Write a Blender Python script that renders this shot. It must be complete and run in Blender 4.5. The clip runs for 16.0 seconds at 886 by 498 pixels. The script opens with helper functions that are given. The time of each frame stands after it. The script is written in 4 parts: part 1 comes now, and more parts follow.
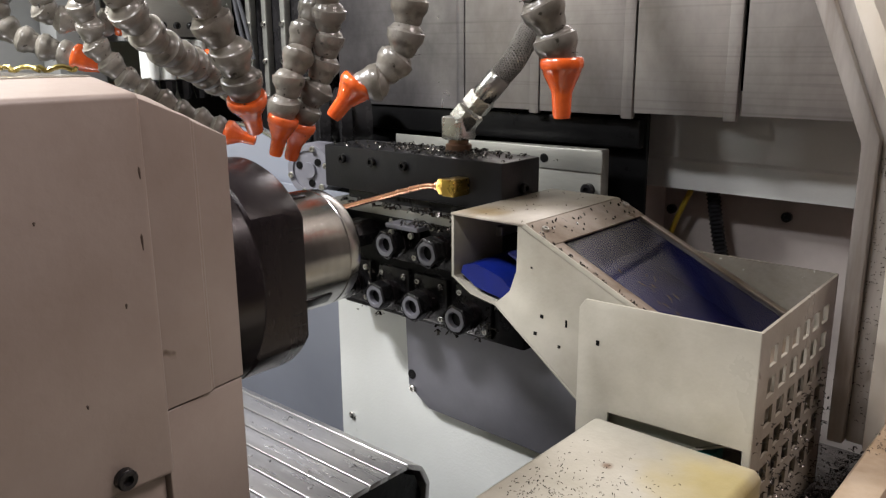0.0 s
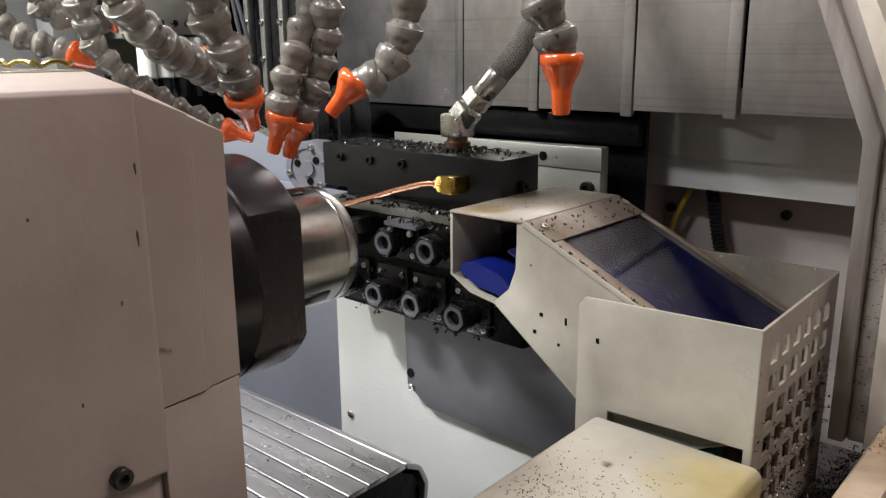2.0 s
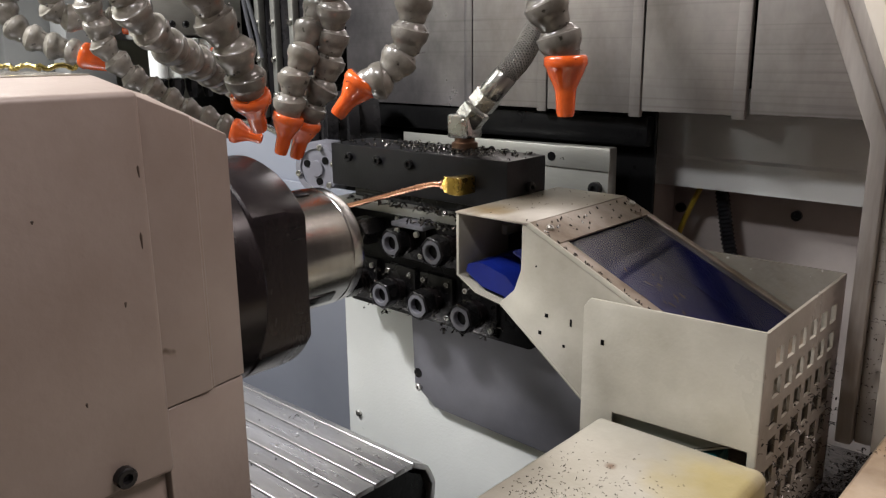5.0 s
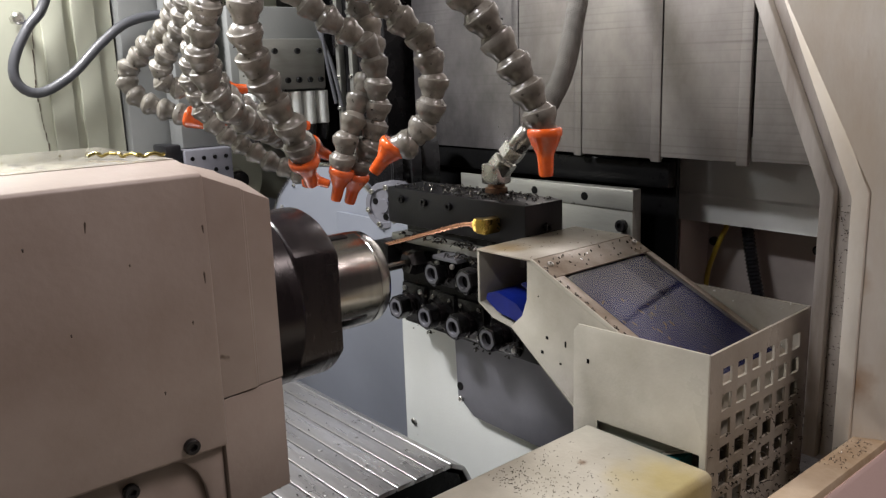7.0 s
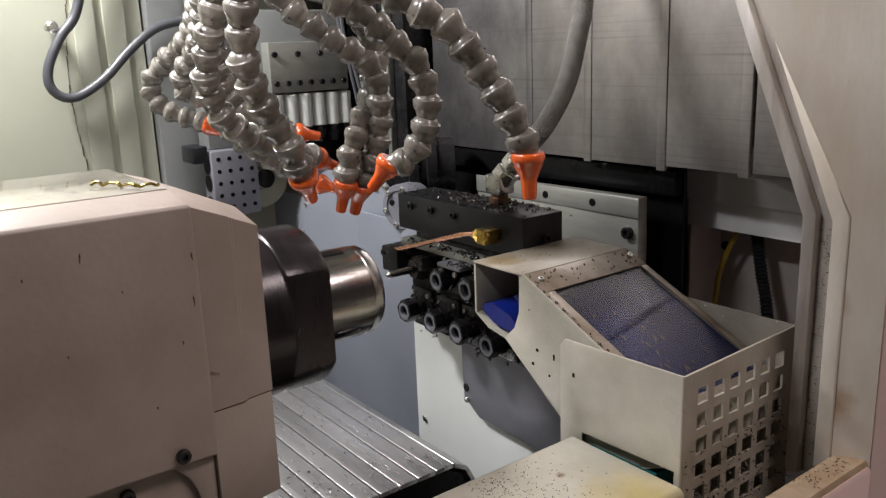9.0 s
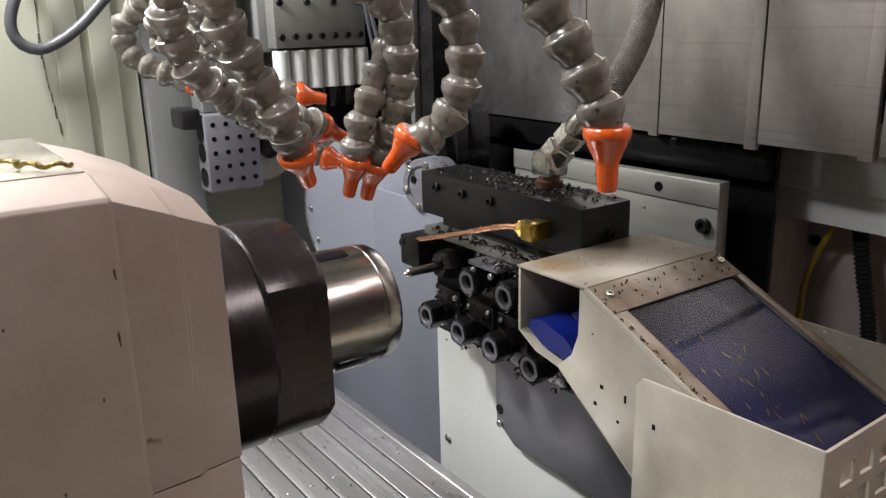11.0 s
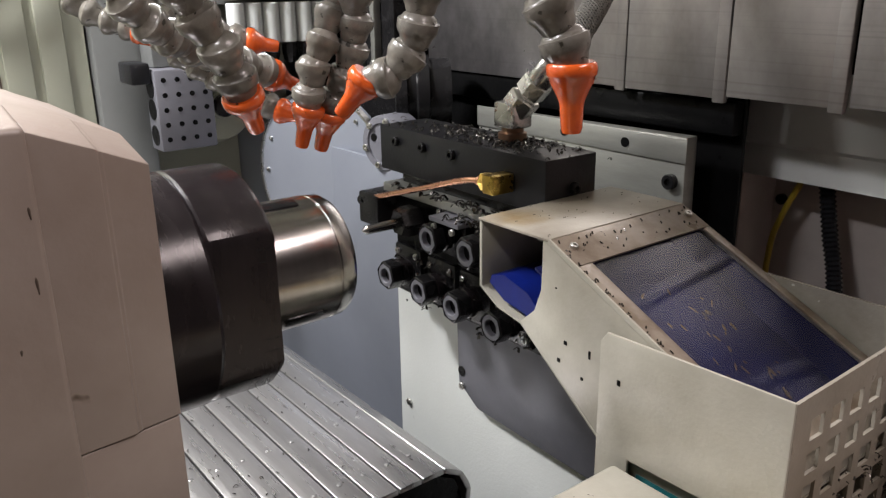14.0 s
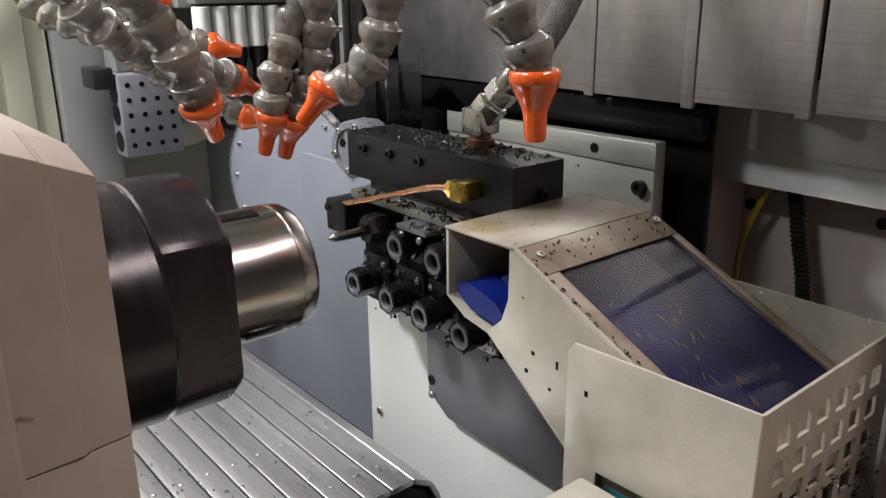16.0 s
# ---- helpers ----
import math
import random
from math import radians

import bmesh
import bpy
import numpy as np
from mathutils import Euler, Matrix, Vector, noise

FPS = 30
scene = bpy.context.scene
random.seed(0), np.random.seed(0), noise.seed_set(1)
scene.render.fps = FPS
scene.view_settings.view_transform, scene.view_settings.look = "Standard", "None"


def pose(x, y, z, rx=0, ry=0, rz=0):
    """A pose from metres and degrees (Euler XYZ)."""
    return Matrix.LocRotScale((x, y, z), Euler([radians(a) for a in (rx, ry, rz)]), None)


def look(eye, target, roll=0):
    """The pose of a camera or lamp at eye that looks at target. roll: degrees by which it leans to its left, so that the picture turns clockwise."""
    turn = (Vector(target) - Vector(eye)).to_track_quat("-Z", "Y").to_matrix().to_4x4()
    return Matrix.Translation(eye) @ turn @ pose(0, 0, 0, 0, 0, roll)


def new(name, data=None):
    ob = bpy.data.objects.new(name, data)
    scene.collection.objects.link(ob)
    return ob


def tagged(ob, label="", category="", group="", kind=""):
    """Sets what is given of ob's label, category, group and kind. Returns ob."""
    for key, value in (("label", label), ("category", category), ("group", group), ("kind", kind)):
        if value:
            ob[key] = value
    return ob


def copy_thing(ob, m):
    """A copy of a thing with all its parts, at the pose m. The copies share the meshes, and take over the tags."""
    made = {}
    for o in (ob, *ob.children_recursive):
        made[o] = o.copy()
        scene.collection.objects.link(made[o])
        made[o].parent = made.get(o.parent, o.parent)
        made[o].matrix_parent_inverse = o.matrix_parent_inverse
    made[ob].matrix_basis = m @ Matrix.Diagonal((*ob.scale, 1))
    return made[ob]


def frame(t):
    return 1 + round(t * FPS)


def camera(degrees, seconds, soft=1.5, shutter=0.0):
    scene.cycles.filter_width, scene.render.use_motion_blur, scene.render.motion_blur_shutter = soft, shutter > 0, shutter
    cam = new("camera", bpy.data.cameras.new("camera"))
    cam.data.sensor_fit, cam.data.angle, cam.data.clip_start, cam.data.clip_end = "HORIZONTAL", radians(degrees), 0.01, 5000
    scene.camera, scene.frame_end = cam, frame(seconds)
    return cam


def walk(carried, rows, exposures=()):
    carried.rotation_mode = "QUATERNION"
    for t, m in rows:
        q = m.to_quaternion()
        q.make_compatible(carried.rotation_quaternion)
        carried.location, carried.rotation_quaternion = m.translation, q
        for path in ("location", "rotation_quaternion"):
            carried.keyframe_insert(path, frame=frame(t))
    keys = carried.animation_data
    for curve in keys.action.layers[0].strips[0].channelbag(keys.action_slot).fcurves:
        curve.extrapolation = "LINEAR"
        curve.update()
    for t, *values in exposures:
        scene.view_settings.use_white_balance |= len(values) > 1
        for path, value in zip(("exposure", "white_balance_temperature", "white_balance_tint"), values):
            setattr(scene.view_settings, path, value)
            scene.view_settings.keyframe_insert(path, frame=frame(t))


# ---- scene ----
cam = camera(57.6, 16.0, soft=1.3)
PATH = [
    (0, (-0.007, -0.012, 0.492), (-1.282, 1.449, 0.004), -0.4),
    (0.5, (-0.01, -0.012, 0.492), (-1.278, 1.455, 0.004), -0.1),
    (1, (-0.007, -0.012, 0.492), (-1.284, 1.449, 0.006), -0.4),
    (1.5, (-0.011, -0.013, 0.49), (-1.28, 1.454, 0.004), -0.3),
    (2, (-0.009, -0.01, 0.49), (-1.281, 1.453, 0.001), -0.4),
    (2.5, (-0.014, -0.012, 0.488), (-1.276, 1.46, -0.004), -0.1),
    (3, (-0.015, -0.01, 0.487), (-1.275, 1.462, -0.01), -0.2),
    (3.5, (-0.016, -0.012, 0.488), (-1.269, 1.462, -0.02), -0.2),
    (6, (0.038, -0.005, 0.503), (-1.346, 1.363, 0.04), -1.1),
    (6.5, (0.078, -0.027, 0.514), (-1.365, 1.282, 0.062), -1.6),
    (7, (0.117, -0.036, 0.526), (-1.374, 1.224, 0.091), -1.9),
    (7.5, (0.156, -0.042, 0.54), (-1.369, 1.177, 0.104), -2.2),
    (8, (0.197, -0.043, 0.558), (-1.351, 1.142, 0.112), -2.5),
    (10.5, (0.045, 0.064, 0.549), (-1.52, 1.187, 0.012), -1.6),
    (11, (0.023, 0.075, 0.54), (-1.548, 1.18, -0.019), -1.4),
    (11.5, (0.011, 0.088, 0.533), (-1.557, 1.186, -0.046), -1.3),
    (12, (0.006, 0.091, 0.526), (-1.551, 1.195, -0.072), -1.1),
    (12.5, (0.007, 0.092, 0.526), (-1.538, 1.204, -0.088), -1.1),
    (13, (0.008, 0.094, 0.522), (-1.525, 1.22, -0.097), -1.0),
    (13.5, (0.006, 0.09, 0.522), (-1.512, 1.232, -0.103), -0.8),
    (14, (0.01, 0.091, 0.521), (-1.496, 1.248, -0.106), -0.8),
    (14.5, (0.011, 0.094, 0.521), (-1.486, 1.263, -0.106), -0.7),
    (15, (0.009, 0.098, 0.521), (-1.476, 1.282, -0.106), -0.6),
    (15.5, (0.008, 0.099, 0.521), (-1.47, 1.294, -0.102), -0.6),
    (16, (0.007, 0.102, 0.522), (-1.464, 1.305, -0.099), -0.6),
]
EXPOSURES = ((0.0, 0.06), (3.5, -0.04), (6.0, -0.09), (7.0, -0.20), (8.0, -0.33), (10.5, -0.12), (12.5, -0.08), (16.0, -0.04))
walk(cam, [(t, look(eye, target, roll)) for t, eye, target, roll in PATH], exposures=EXPOSURES)

# world, lamps -------------------------------------------------------------
world = bpy.data.worlds.new("workshop_air")
world.use_nodes = True
scene.world = world
world.node_tree.nodes["Background"].inputs[0].default_value = (0.80, 0.84, 0.95, 1)
world.node_tree.nodes["Background"].inputs[1].default_value = 0.006


def area_lamp(name, eye, target, sx, sy, watts, color):
    d = bpy.data.lights.new(name, "AREA")
    d.shape, d.size, d.size_y, d.energy, d.color = "RECTANGLE", sx, sy, watts, color
    o = new(name, d)
    o.matrix_world = look(eye, target)
    return o


# the machine's own work light, high on the far wall, and the hall's ceiling lights
area_lamp("work_light_lamp", (-0.84, 0.02, 0.96), (-0.42, 0.46, 0.22), 0.30, 0.05, 15.0, (1.0, 0.985, 1.0))
area_lamp("front_light_lamp", (-0.34, 0.06, 0.83), (-0.30, 0.60, 0.32), 0.16, 0.04, 1.9, (1.0, 0.97, 1.0))
area_lamp("hall_light_lamp", (1.15, 1.0, 2.35), (0.2, 0.4, 0.0), 1.2, 0.5, 36, (1.0, 0.86, 0.84))

# materials ----------------------------------------------------------------


def material(name, color, rough=0.5, metal=0.0, second=None, scale=20.0, amount=0.5, bump=0.1, bump_scale=300.0,
             speck=0.0, speck_color=(0.02, 0.018, 0.015), stretch=(1, 1, 1), rough_var=0.12, coat=0.0, speck_scale=120.0, per_piece=0.0, scratch=0.0):
    m = bpy.data.materials.new(name)
    m.use_nodes = True
    nt = m.node_tree
    n, l = nt.nodes, nt.links
    b = n["Principled BSDF"]
    tc = n.new("ShaderNodeTexCoord")
    mp = n.new("ShaderNodeMapping")
    mp.inputs["Scale"].default_value = stretch
    geo = n.new("ShaderNodeNewGeometry")
    l.new(geo.outputs["Position"], mp.inputs["Vector"])
    big = n.new("ShaderNodeTexNoise")
    big.inputs["Scale"].default_value, big.inputs["Detail"].default_value, big.inputs["Roughness"].default_value = scale, 6, 0.62
    l.new(mp.outputs[0], big.inputs["Vector"])
    ramp = n.new("ShaderNodeMapRange")
    ramp.inputs["From Min"].default_value, ramp.inputs["From Max"].default_value = 0.35, 0.68
    l.new(big.outputs[0], ramp.inputs["Value"])
    mix = n.new("ShaderNodeMix")
    mix.data_type = "RGBA"
    mix.inputs["A"].default_value = (*color, 1)
    mix.inputs["B"].default_value = (*(second or [c * 0.72 for c in color]), 1)
    mul = n.new("ShaderNodeMath")
    mul.operation = "MULTIPLY"
    mul.inputs[1].default_value = amount
    l.new(ramp.outputs[0], mul.inputs[0])
    l.new(mul.outputs[0], mix.inputs["Factor"])
    out = mix.outputs["Result"]
    if speck > 0:
        sp = n.new("ShaderNodeTexNoise")
        sp.inputs["Scale"].default_value, sp.inputs["Detail"].default_value = speck_scale, 3
        l.new(geo.outputs["Position"], sp.inputs["Vector"])
        sr = n.new("ShaderNodeMapRange")
        sr.inputs["From Min"].default_value, sr.inputs["From Max"].default_value = 0.80 - speck * 0.2, 0.84 - speck * 0.2
        l.new(sp.outputs[0], sr.inputs["Value"])
        m2 = n.new("ShaderNodeMix")
        m2.data_type = "RGBA"
        m2.inputs["B"].default_value = (*speck_color, 1)
        l.new(sr.outputs[0], m2.inputs["Factor"])
        l.new(out, m2.inputs["A"])
        out = m2.outputs["Result"]
    if scratch > 0:
        lines = n.new("ShaderNodeTexNoise")
        lines.inputs["Scale"].default_value, lines.inputs["Detail"].default_value = 6, 4
        lm = n.new("ShaderNodeMapping")
        lm.inputs["Scale"].default_value = (0.5, 0.5, 45)
        l.new(geo.outputs["Position"], lm.inputs["Vector"])
        l.new(lm.outputs[0], lines.inputs["Vector"])
        lr = n.new("ShaderNodeMapRange")
        lr.inputs["From Min"].default_value, lr.inputs["From Max"].default_value = 0.54, 0.74
        lr.inputs["To Max"].default_value = scratch
        l.new(lines.outputs[0], lr.inputs["Value"])
        m3 = n.new("ShaderNodeMix")
        m3.data_type = "RGBA"
        m3.inputs["B"].default_value = (*[c * 0.4 for c in color], 1)
        l.new(lr.outputs[0], m3.inputs["Factor"])
        l.new(out, m3.inputs["A"])
        out = m3.outputs["Result"]
    if per_piece > 0:
        oi = n.new("ShaderNodeObjectInfo")
        hs = n.new("ShaderNodeHueSaturation")
        pr = n.new("ShaderNodeMapRange")
        pr.inputs["To Min"].default_value, pr.inputs["To Max"].default_value = 1 - per_piece, 1 + per_piece
        l.new(oi.outputs["Random"], pr.inputs["Value"])
        l.new(pr.outputs[0], hs.inputs["Value"])
        l.new(out, hs.inputs["Color"])
        out = hs.outputs[0]
    l.new(out, b.inputs["Base Color"])
    rr = n.new("ShaderNodeMapRange")
    rr.inputs["To Min"].default_value, rr.inputs["To Max"].default_value = max(0.03, rough - rough_var), min(1, rough + rough_var)
    l.new(big.outputs[0], rr.inputs["Value"])
    l.new(rr.outputs[0], b.inputs["Roughness"])
    b.inputs["Metallic"].default_value = metal
    b.inputs["Coat Weight"].default_value = coat
    b.inputs["Coat Roughness"].default_value = 0.15
    if bump > 0:
        fine = n.new("ShaderNodeTexNoise")
        fine.inputs["Scale"].default_value, fine.inputs["Detail"].default_value = bump_scale, 3
        l.new(mp.outputs[0], fine.inputs["Vector"])
        bp = n.new("ShaderNodeBump")
        bp.inputs["Strength"].default_value, bp.inputs["Distance"].default_value = bump, 0.002
        l.new(fine.outputs[0], bp.inputs["Height"])
        l.new(bp.outputs[0], b.inputs["Normal"])
    return m


M = {}
M["cover"] = material("cast_white_paint", (0.352, 0.298, 0.264), 0.38, 0, (0.235, 0.182, 0.150), 6, 0.9, 0.10, 200, speck=0.26, speck_color=(0.11, 0.08, 0.06), speck_scale=45)
M["sheet"] = material("cream_sheet_paint", (0.54, 0.515, 0.44), 0.30, 0, (0.31, 0.285, 0.225), 9, 0.85, 0.07, 420, speck=0.16, speck_color=(0.05, 0.045, 0.035), speck_scale=110)
# cream paint darkened for both oil dirt and the dimmer light on these faces
M["sheet_dirty_shaded"] = material("oily_shaded_cream_paint", (0.42, 0.385, 0.325), 0.30, 0, (0.23, 0.195, 0.145), 12, 0.85, 0.07, 420, speck=0.30, speck_color=(0.05, 0.042, 0.03), speck_scale=110)
# the white specks are glints of the wet wall, put into the colour
M["sheet_wet_glints"] = material("wet_cream_paint_glint_specks", (0.42, 0.39, 0.34), 0.20, 0, (0.26, 0.235, 0.19), 20, 0.8, 0.25, 260, speck=0.62, speck_color=(0.72, 0.70, 0.66), speck_scale=170, coat=0.5)
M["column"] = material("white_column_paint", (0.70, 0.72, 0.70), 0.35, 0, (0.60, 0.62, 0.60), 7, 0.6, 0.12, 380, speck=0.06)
M["wall"] = material("cream_wall_paint", (0.40, 0.405, 0.325), 0.4, 0, (0.32, 0.325, 0.26), 5, 0.6, 0.06, 200, speck=0.1)
M["greywall"] = material("grey_wall_paint", (0.20, 0.205, 0.20), 0.45, 0, (0.14, 0.145, 0.145), 8, 0.6, 0.06, 200)
M["bluegrey"] = material("blue_grey_sheet", (0.30, 0.32, 0.37), 0.35, 0.3, (0.24, 0.26, 0.31), 6, 0.5, 0.04, 200)
M["black"] = material("black_oxide_steel", (0.012, 0.0115, 0.0125), 0.26, 0.25, (0.028, 0.027, 0.028), 30, 0.7, 0.12, 500)
M["chuck"] = material("blackened_chuck_steel", (0.015, 0.0118, 0.0132), 0.25, 0.25, (0.030, 0.024, 0.025), 14, 0.7, 0.05, 260, stretch=(1, 4, 1))
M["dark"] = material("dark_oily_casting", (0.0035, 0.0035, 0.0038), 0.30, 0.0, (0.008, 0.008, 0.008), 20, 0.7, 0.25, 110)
M["steel"] = material("turned_steel", (0.46, 0.445, 0.43), 0.20, 1.0, (0.34, 0.32, 0.31), 6, 0.5, 0.06, 70, stretch=(1, 30, 1), rough_var=0.06)
M["bright"] = material("bright_steel", (0.62, 0.61, 0.58), 0.28, 1.0, (0.45, 0.44, 0.42), 40, 0.6, 0.1, 300)
M["plate"] = material("ground_plate_steel", (0.37, 0.37, 0.34), 0.38, 0.6, (0.24, 0.24, 0.215), 12, 0.6, 0.08, 200, stretch=(1, 1, 6))
M["toolplate"] = material("grey_tool_plate", (0.20, 0.20, 0.225), 0.50, 0.3, (0.12, 0.12, 0.14), 9, 0.7, 0.06, 260, rough_var=0.08)
M["stainless"] = material("brushed_stainless", (0.46, 0.43, 0.405), 0.38, 0.8, (0.18, 0.16, 0.15), 8, 0.95, 0.015, 42, stretch=(1, 1, 0.6), rough_var=0.14, per_piece=0.12, scratch=0.55)
M["slat"] = material("aluminium_slat", (0.45, 0.44, 0.44), 0.30, 0.75, (0.36, 0.35, 0.35), 18, 0.6, 0.08, 60, stretch=(1, 10, 1), per_piece=0.12, speck=0.12)
M["hose"] = material("oily_grey_segment", (0.235, 0.218, 0.192), 0.30, 0, (0.095, 0.085, 0.066), 55, 0.9, 0.20, 130, coat=0.55, speck=0.66, speck_color=(0.030, 0.026, 0.018), speck_scale=150, per_piece=0.22)
M["orange"] = material("orange_nozzle_plastic", (0.80, 0.130, 0.020), 0.18, 0, (0.56, 0.065, 0.012), 90, 0.7, 0.10, 160, coat=0.8, speck=0.20, speck_color=(0.10, 0.03, 0.01))
M["brass"] = material("brass", (0.60, 0.40, 0.10), 0.28, 1.0, (0.42, 0.28, 0.06), 70, 0.6, 0.1, 300)
M["bronze"] = material("dull_bronze", (0.28, 0.17, 0.11), 0.42, 0.8, (0.18, 0.11, 0.07), 60, 0.6, 0.05, 300)
M["copper"] = material("copper_tube", (0.85, 0.45, 0.30), 0.25, 1.0, (0.62, 0.30, 0.18), 60, 0.6, 0.05, 300)
M["braid"] = material("braided_steel", (0.10, 0.095, 0.09), 0.45, 0.6, (0.05, 0.05, 0.05), 260, 0.8, 0.3, 500)
M["rubber"] = material("black_rubber", (0.016, 0.016, 0.018), 0.25, 0, (0.03, 0.03, 0.033), 30, 0.5, 0.1, 200)
M["greyhose"] = material("grey_cable_jacket", (0.070, 0.072, 0.080), 0.35, 0, (0.05, 0.05, 0.056), 30, 0.5, 0.05, 200)
M["yellow"] = material("yellow_cable", (0.40, 0.29, 0.03), 0.40, 0, (0.25, 0.18, 0.02), 50, 0.5, 0.05, 200)
M["blue"] = material("blue_plastic_liner", (0.004, 0.014, 0.17), 0.30, 0, (0.006, 0.010, 0.08), 26, 0.7, 0.1, 120)
M["chips"] = material("dark_swarf", (0.05, 0.046, 0.044), 0.25, 0.85, (0.12, 0.11, 0.10), 90, 0.8, 0.1, 400)
M["goldchip"] = material("straw_coloured_swarf", (0.27, 0.21, 0.06), 0.25, 0.8, (0.20, 0.16, 0.05), 120, 0.7, 0.1, 400)
M["pink"] = material("beige_front_panel", (0.74, 0.56, 0.52), 0.40, 0, (0.66, 0.49, 0.45), 5, 0.5, 0.10, 600)
M["sill"] = material("stained_sill_paint", (0.50, 0.40, 0.29), 0.4, 0, (0.28, 0.18, 0.09), 22, 0.8, 0.15, 300, speck=0.25, speck_color=(0.06, 0.04, 0.025), speck_scale=90)
M["rusty"] = material("rust_streaked_paint", (0.86, 0.81, 0.73), 0.42, 0, (0.62, 0.48, 0.32), 14, 0.5, 0.12, 300, stretch=(1, 3, 0.5), speck=0.2, speck_color=(0.07, 0.05, 0.03), speck_scale=110)
M["trough"] = material("oily_black_trough", (0.012, 0.011, 0.010), 0.15, 0.0, (0.03, 0.026, 0.022), 30, 0.8, 0.5, 90, coat=0.2)
M["hallfloor"] = material("hall_concrete", (0.30, 0.29, 0.28), 0.6, 0, (0.22, 0.21, 0.20), 2, 0.6, 0.1, 60)
M["hallwall"] = material("hall_wall_plaster", (0.55, 0.53, 0.52), 0.8, 0, (0.48, 0.46, 0.45), 1.5, 0.5, 0.05, 40)
M["recess"] = material("recess_grey_paint", (0.48, 0.44, 0.41), 0.45, 0, (0.32, 0.28, 0.26), 9, 0.7, 0.06, 200)
M["frame_dirty"] = material("oil_browned_cream_paint", (0.30, 0.25, 0.20), 0.32, 0, (0.12, 0.078, 0.042), 34, 0.8, 0.10, 260, speck=0.45, speck_color=(0.04, 0.028, 0.018), speck_scale=260)
M["oil"] = material("dried_oil_drip", (0.07, 0.05, 0.04), 0.3, 0, (0.12, 0.09, 0.07), 200, 0.6, 0.05, 300)
M["post"] = material("bare_streaked_post_steel", (0.60, 0.565, 0.53), 0.38, 0.2, (0.22, 0.18, 0.15), 16, 0.8, 0.08, 120, stretch=(2, 2, 0.25), speck=0.35, speck_color=(0.04, 0.032, 0.025), speck_scale=80)
# the leftmost panel's dark, blotchy reflections are put into its colour
M["stainless_dark"] = material("dark_reflection_stainless", (0.36, 0.34, 0.34), 0.32, 0.8, (0.07, 0.066, 0.07), 8, 0.95, 0.015, 45, stretch=(1, 1, 0.8), rough_var=0.2, scratch=0.4)
M["block"] = material("worn_black_block", (0.019, 0.019, 0.022), 0.33, 0.3, (0.010, 0.010, 0.011), 22, 0.7, 0.08, 400)
M["slide"] = material("dark_blue_slide", (0.003, 0.008, 0.095), 0.60, 0, (0.004, 0.005, 0.030), 9, 0.7, 0.0, 120, speck=0.30, speck_color=(0.10, 0.06, 0.03), speck_scale=30)
M["debris"] = material("brown_oily_debris", (0.16, 0.095, 0.04), 0.4, 0, (0.07, 0.04, 0.02), 150, 0.7, 0.2, 300)
M["teal"] = material("teal_plastic_mesh", (0.01, 0.12, 0.13), 0.4, 0, (0.006, 0.07, 0.08), 60, 0.6, 0.1, 200)
M["wire"] = material("dull_woven_wire", (0.40, 0.38, 0.36), 0.48, 0.6, (0.24, 0.23, 0.21), 90, 0.7, 0.05, 300)
M["coolant"] = material("wet_cover_top", (0.42, 0.39, 0.33), 0.10, 0, (0.34, 0.31, 0.25), 10, 0.7, 0.12, 90, coat=0.9)


def glass_material():
    """A thin tinted pane: see-through, with a clear gloss that grows at flat angles."""
    m = bpy.data.materials.new("scratched_plastic_window")
    m.use_nodes = True
    n, l = m.node_tree.nodes, m.node_tree.links
    n.remove(n["Principled BSDF"])
    tint = n.new("ShaderNodeBsdfTransparent")
    tint.inputs["Color"].default_value = (0.76, 0.75, 0.82, 1)
    gloss = n.new("ShaderNodeBsdfGlossy")
    gloss.inputs["Roughness"].default_value = 0.09
    lw = n.new("ShaderNodeLayerWeight")
    lw.inputs["Blend"].default_value = 0.3
    fr = n.new("ShaderNodeMath")
    fr.operation = "MULTIPLY"
    fr.inputs[1].default_value = 0.19
    l.new(lw.outputs["Facing"], fr.inputs[0])
    mix = n.new("ShaderNodeMixShader")
    l.new(fr.outputs[0], mix.inputs[0])
    l.new(tint.outputs[0], mix.inputs[1])
    l.new(gloss.outputs[0], mix.inputs[2])
    l.new(mix.outputs[0], n["Material Output"].inputs["Surface"])
    return m


M["window"] = glass_material()
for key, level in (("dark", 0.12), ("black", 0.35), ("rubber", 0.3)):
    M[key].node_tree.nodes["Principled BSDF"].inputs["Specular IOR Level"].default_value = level


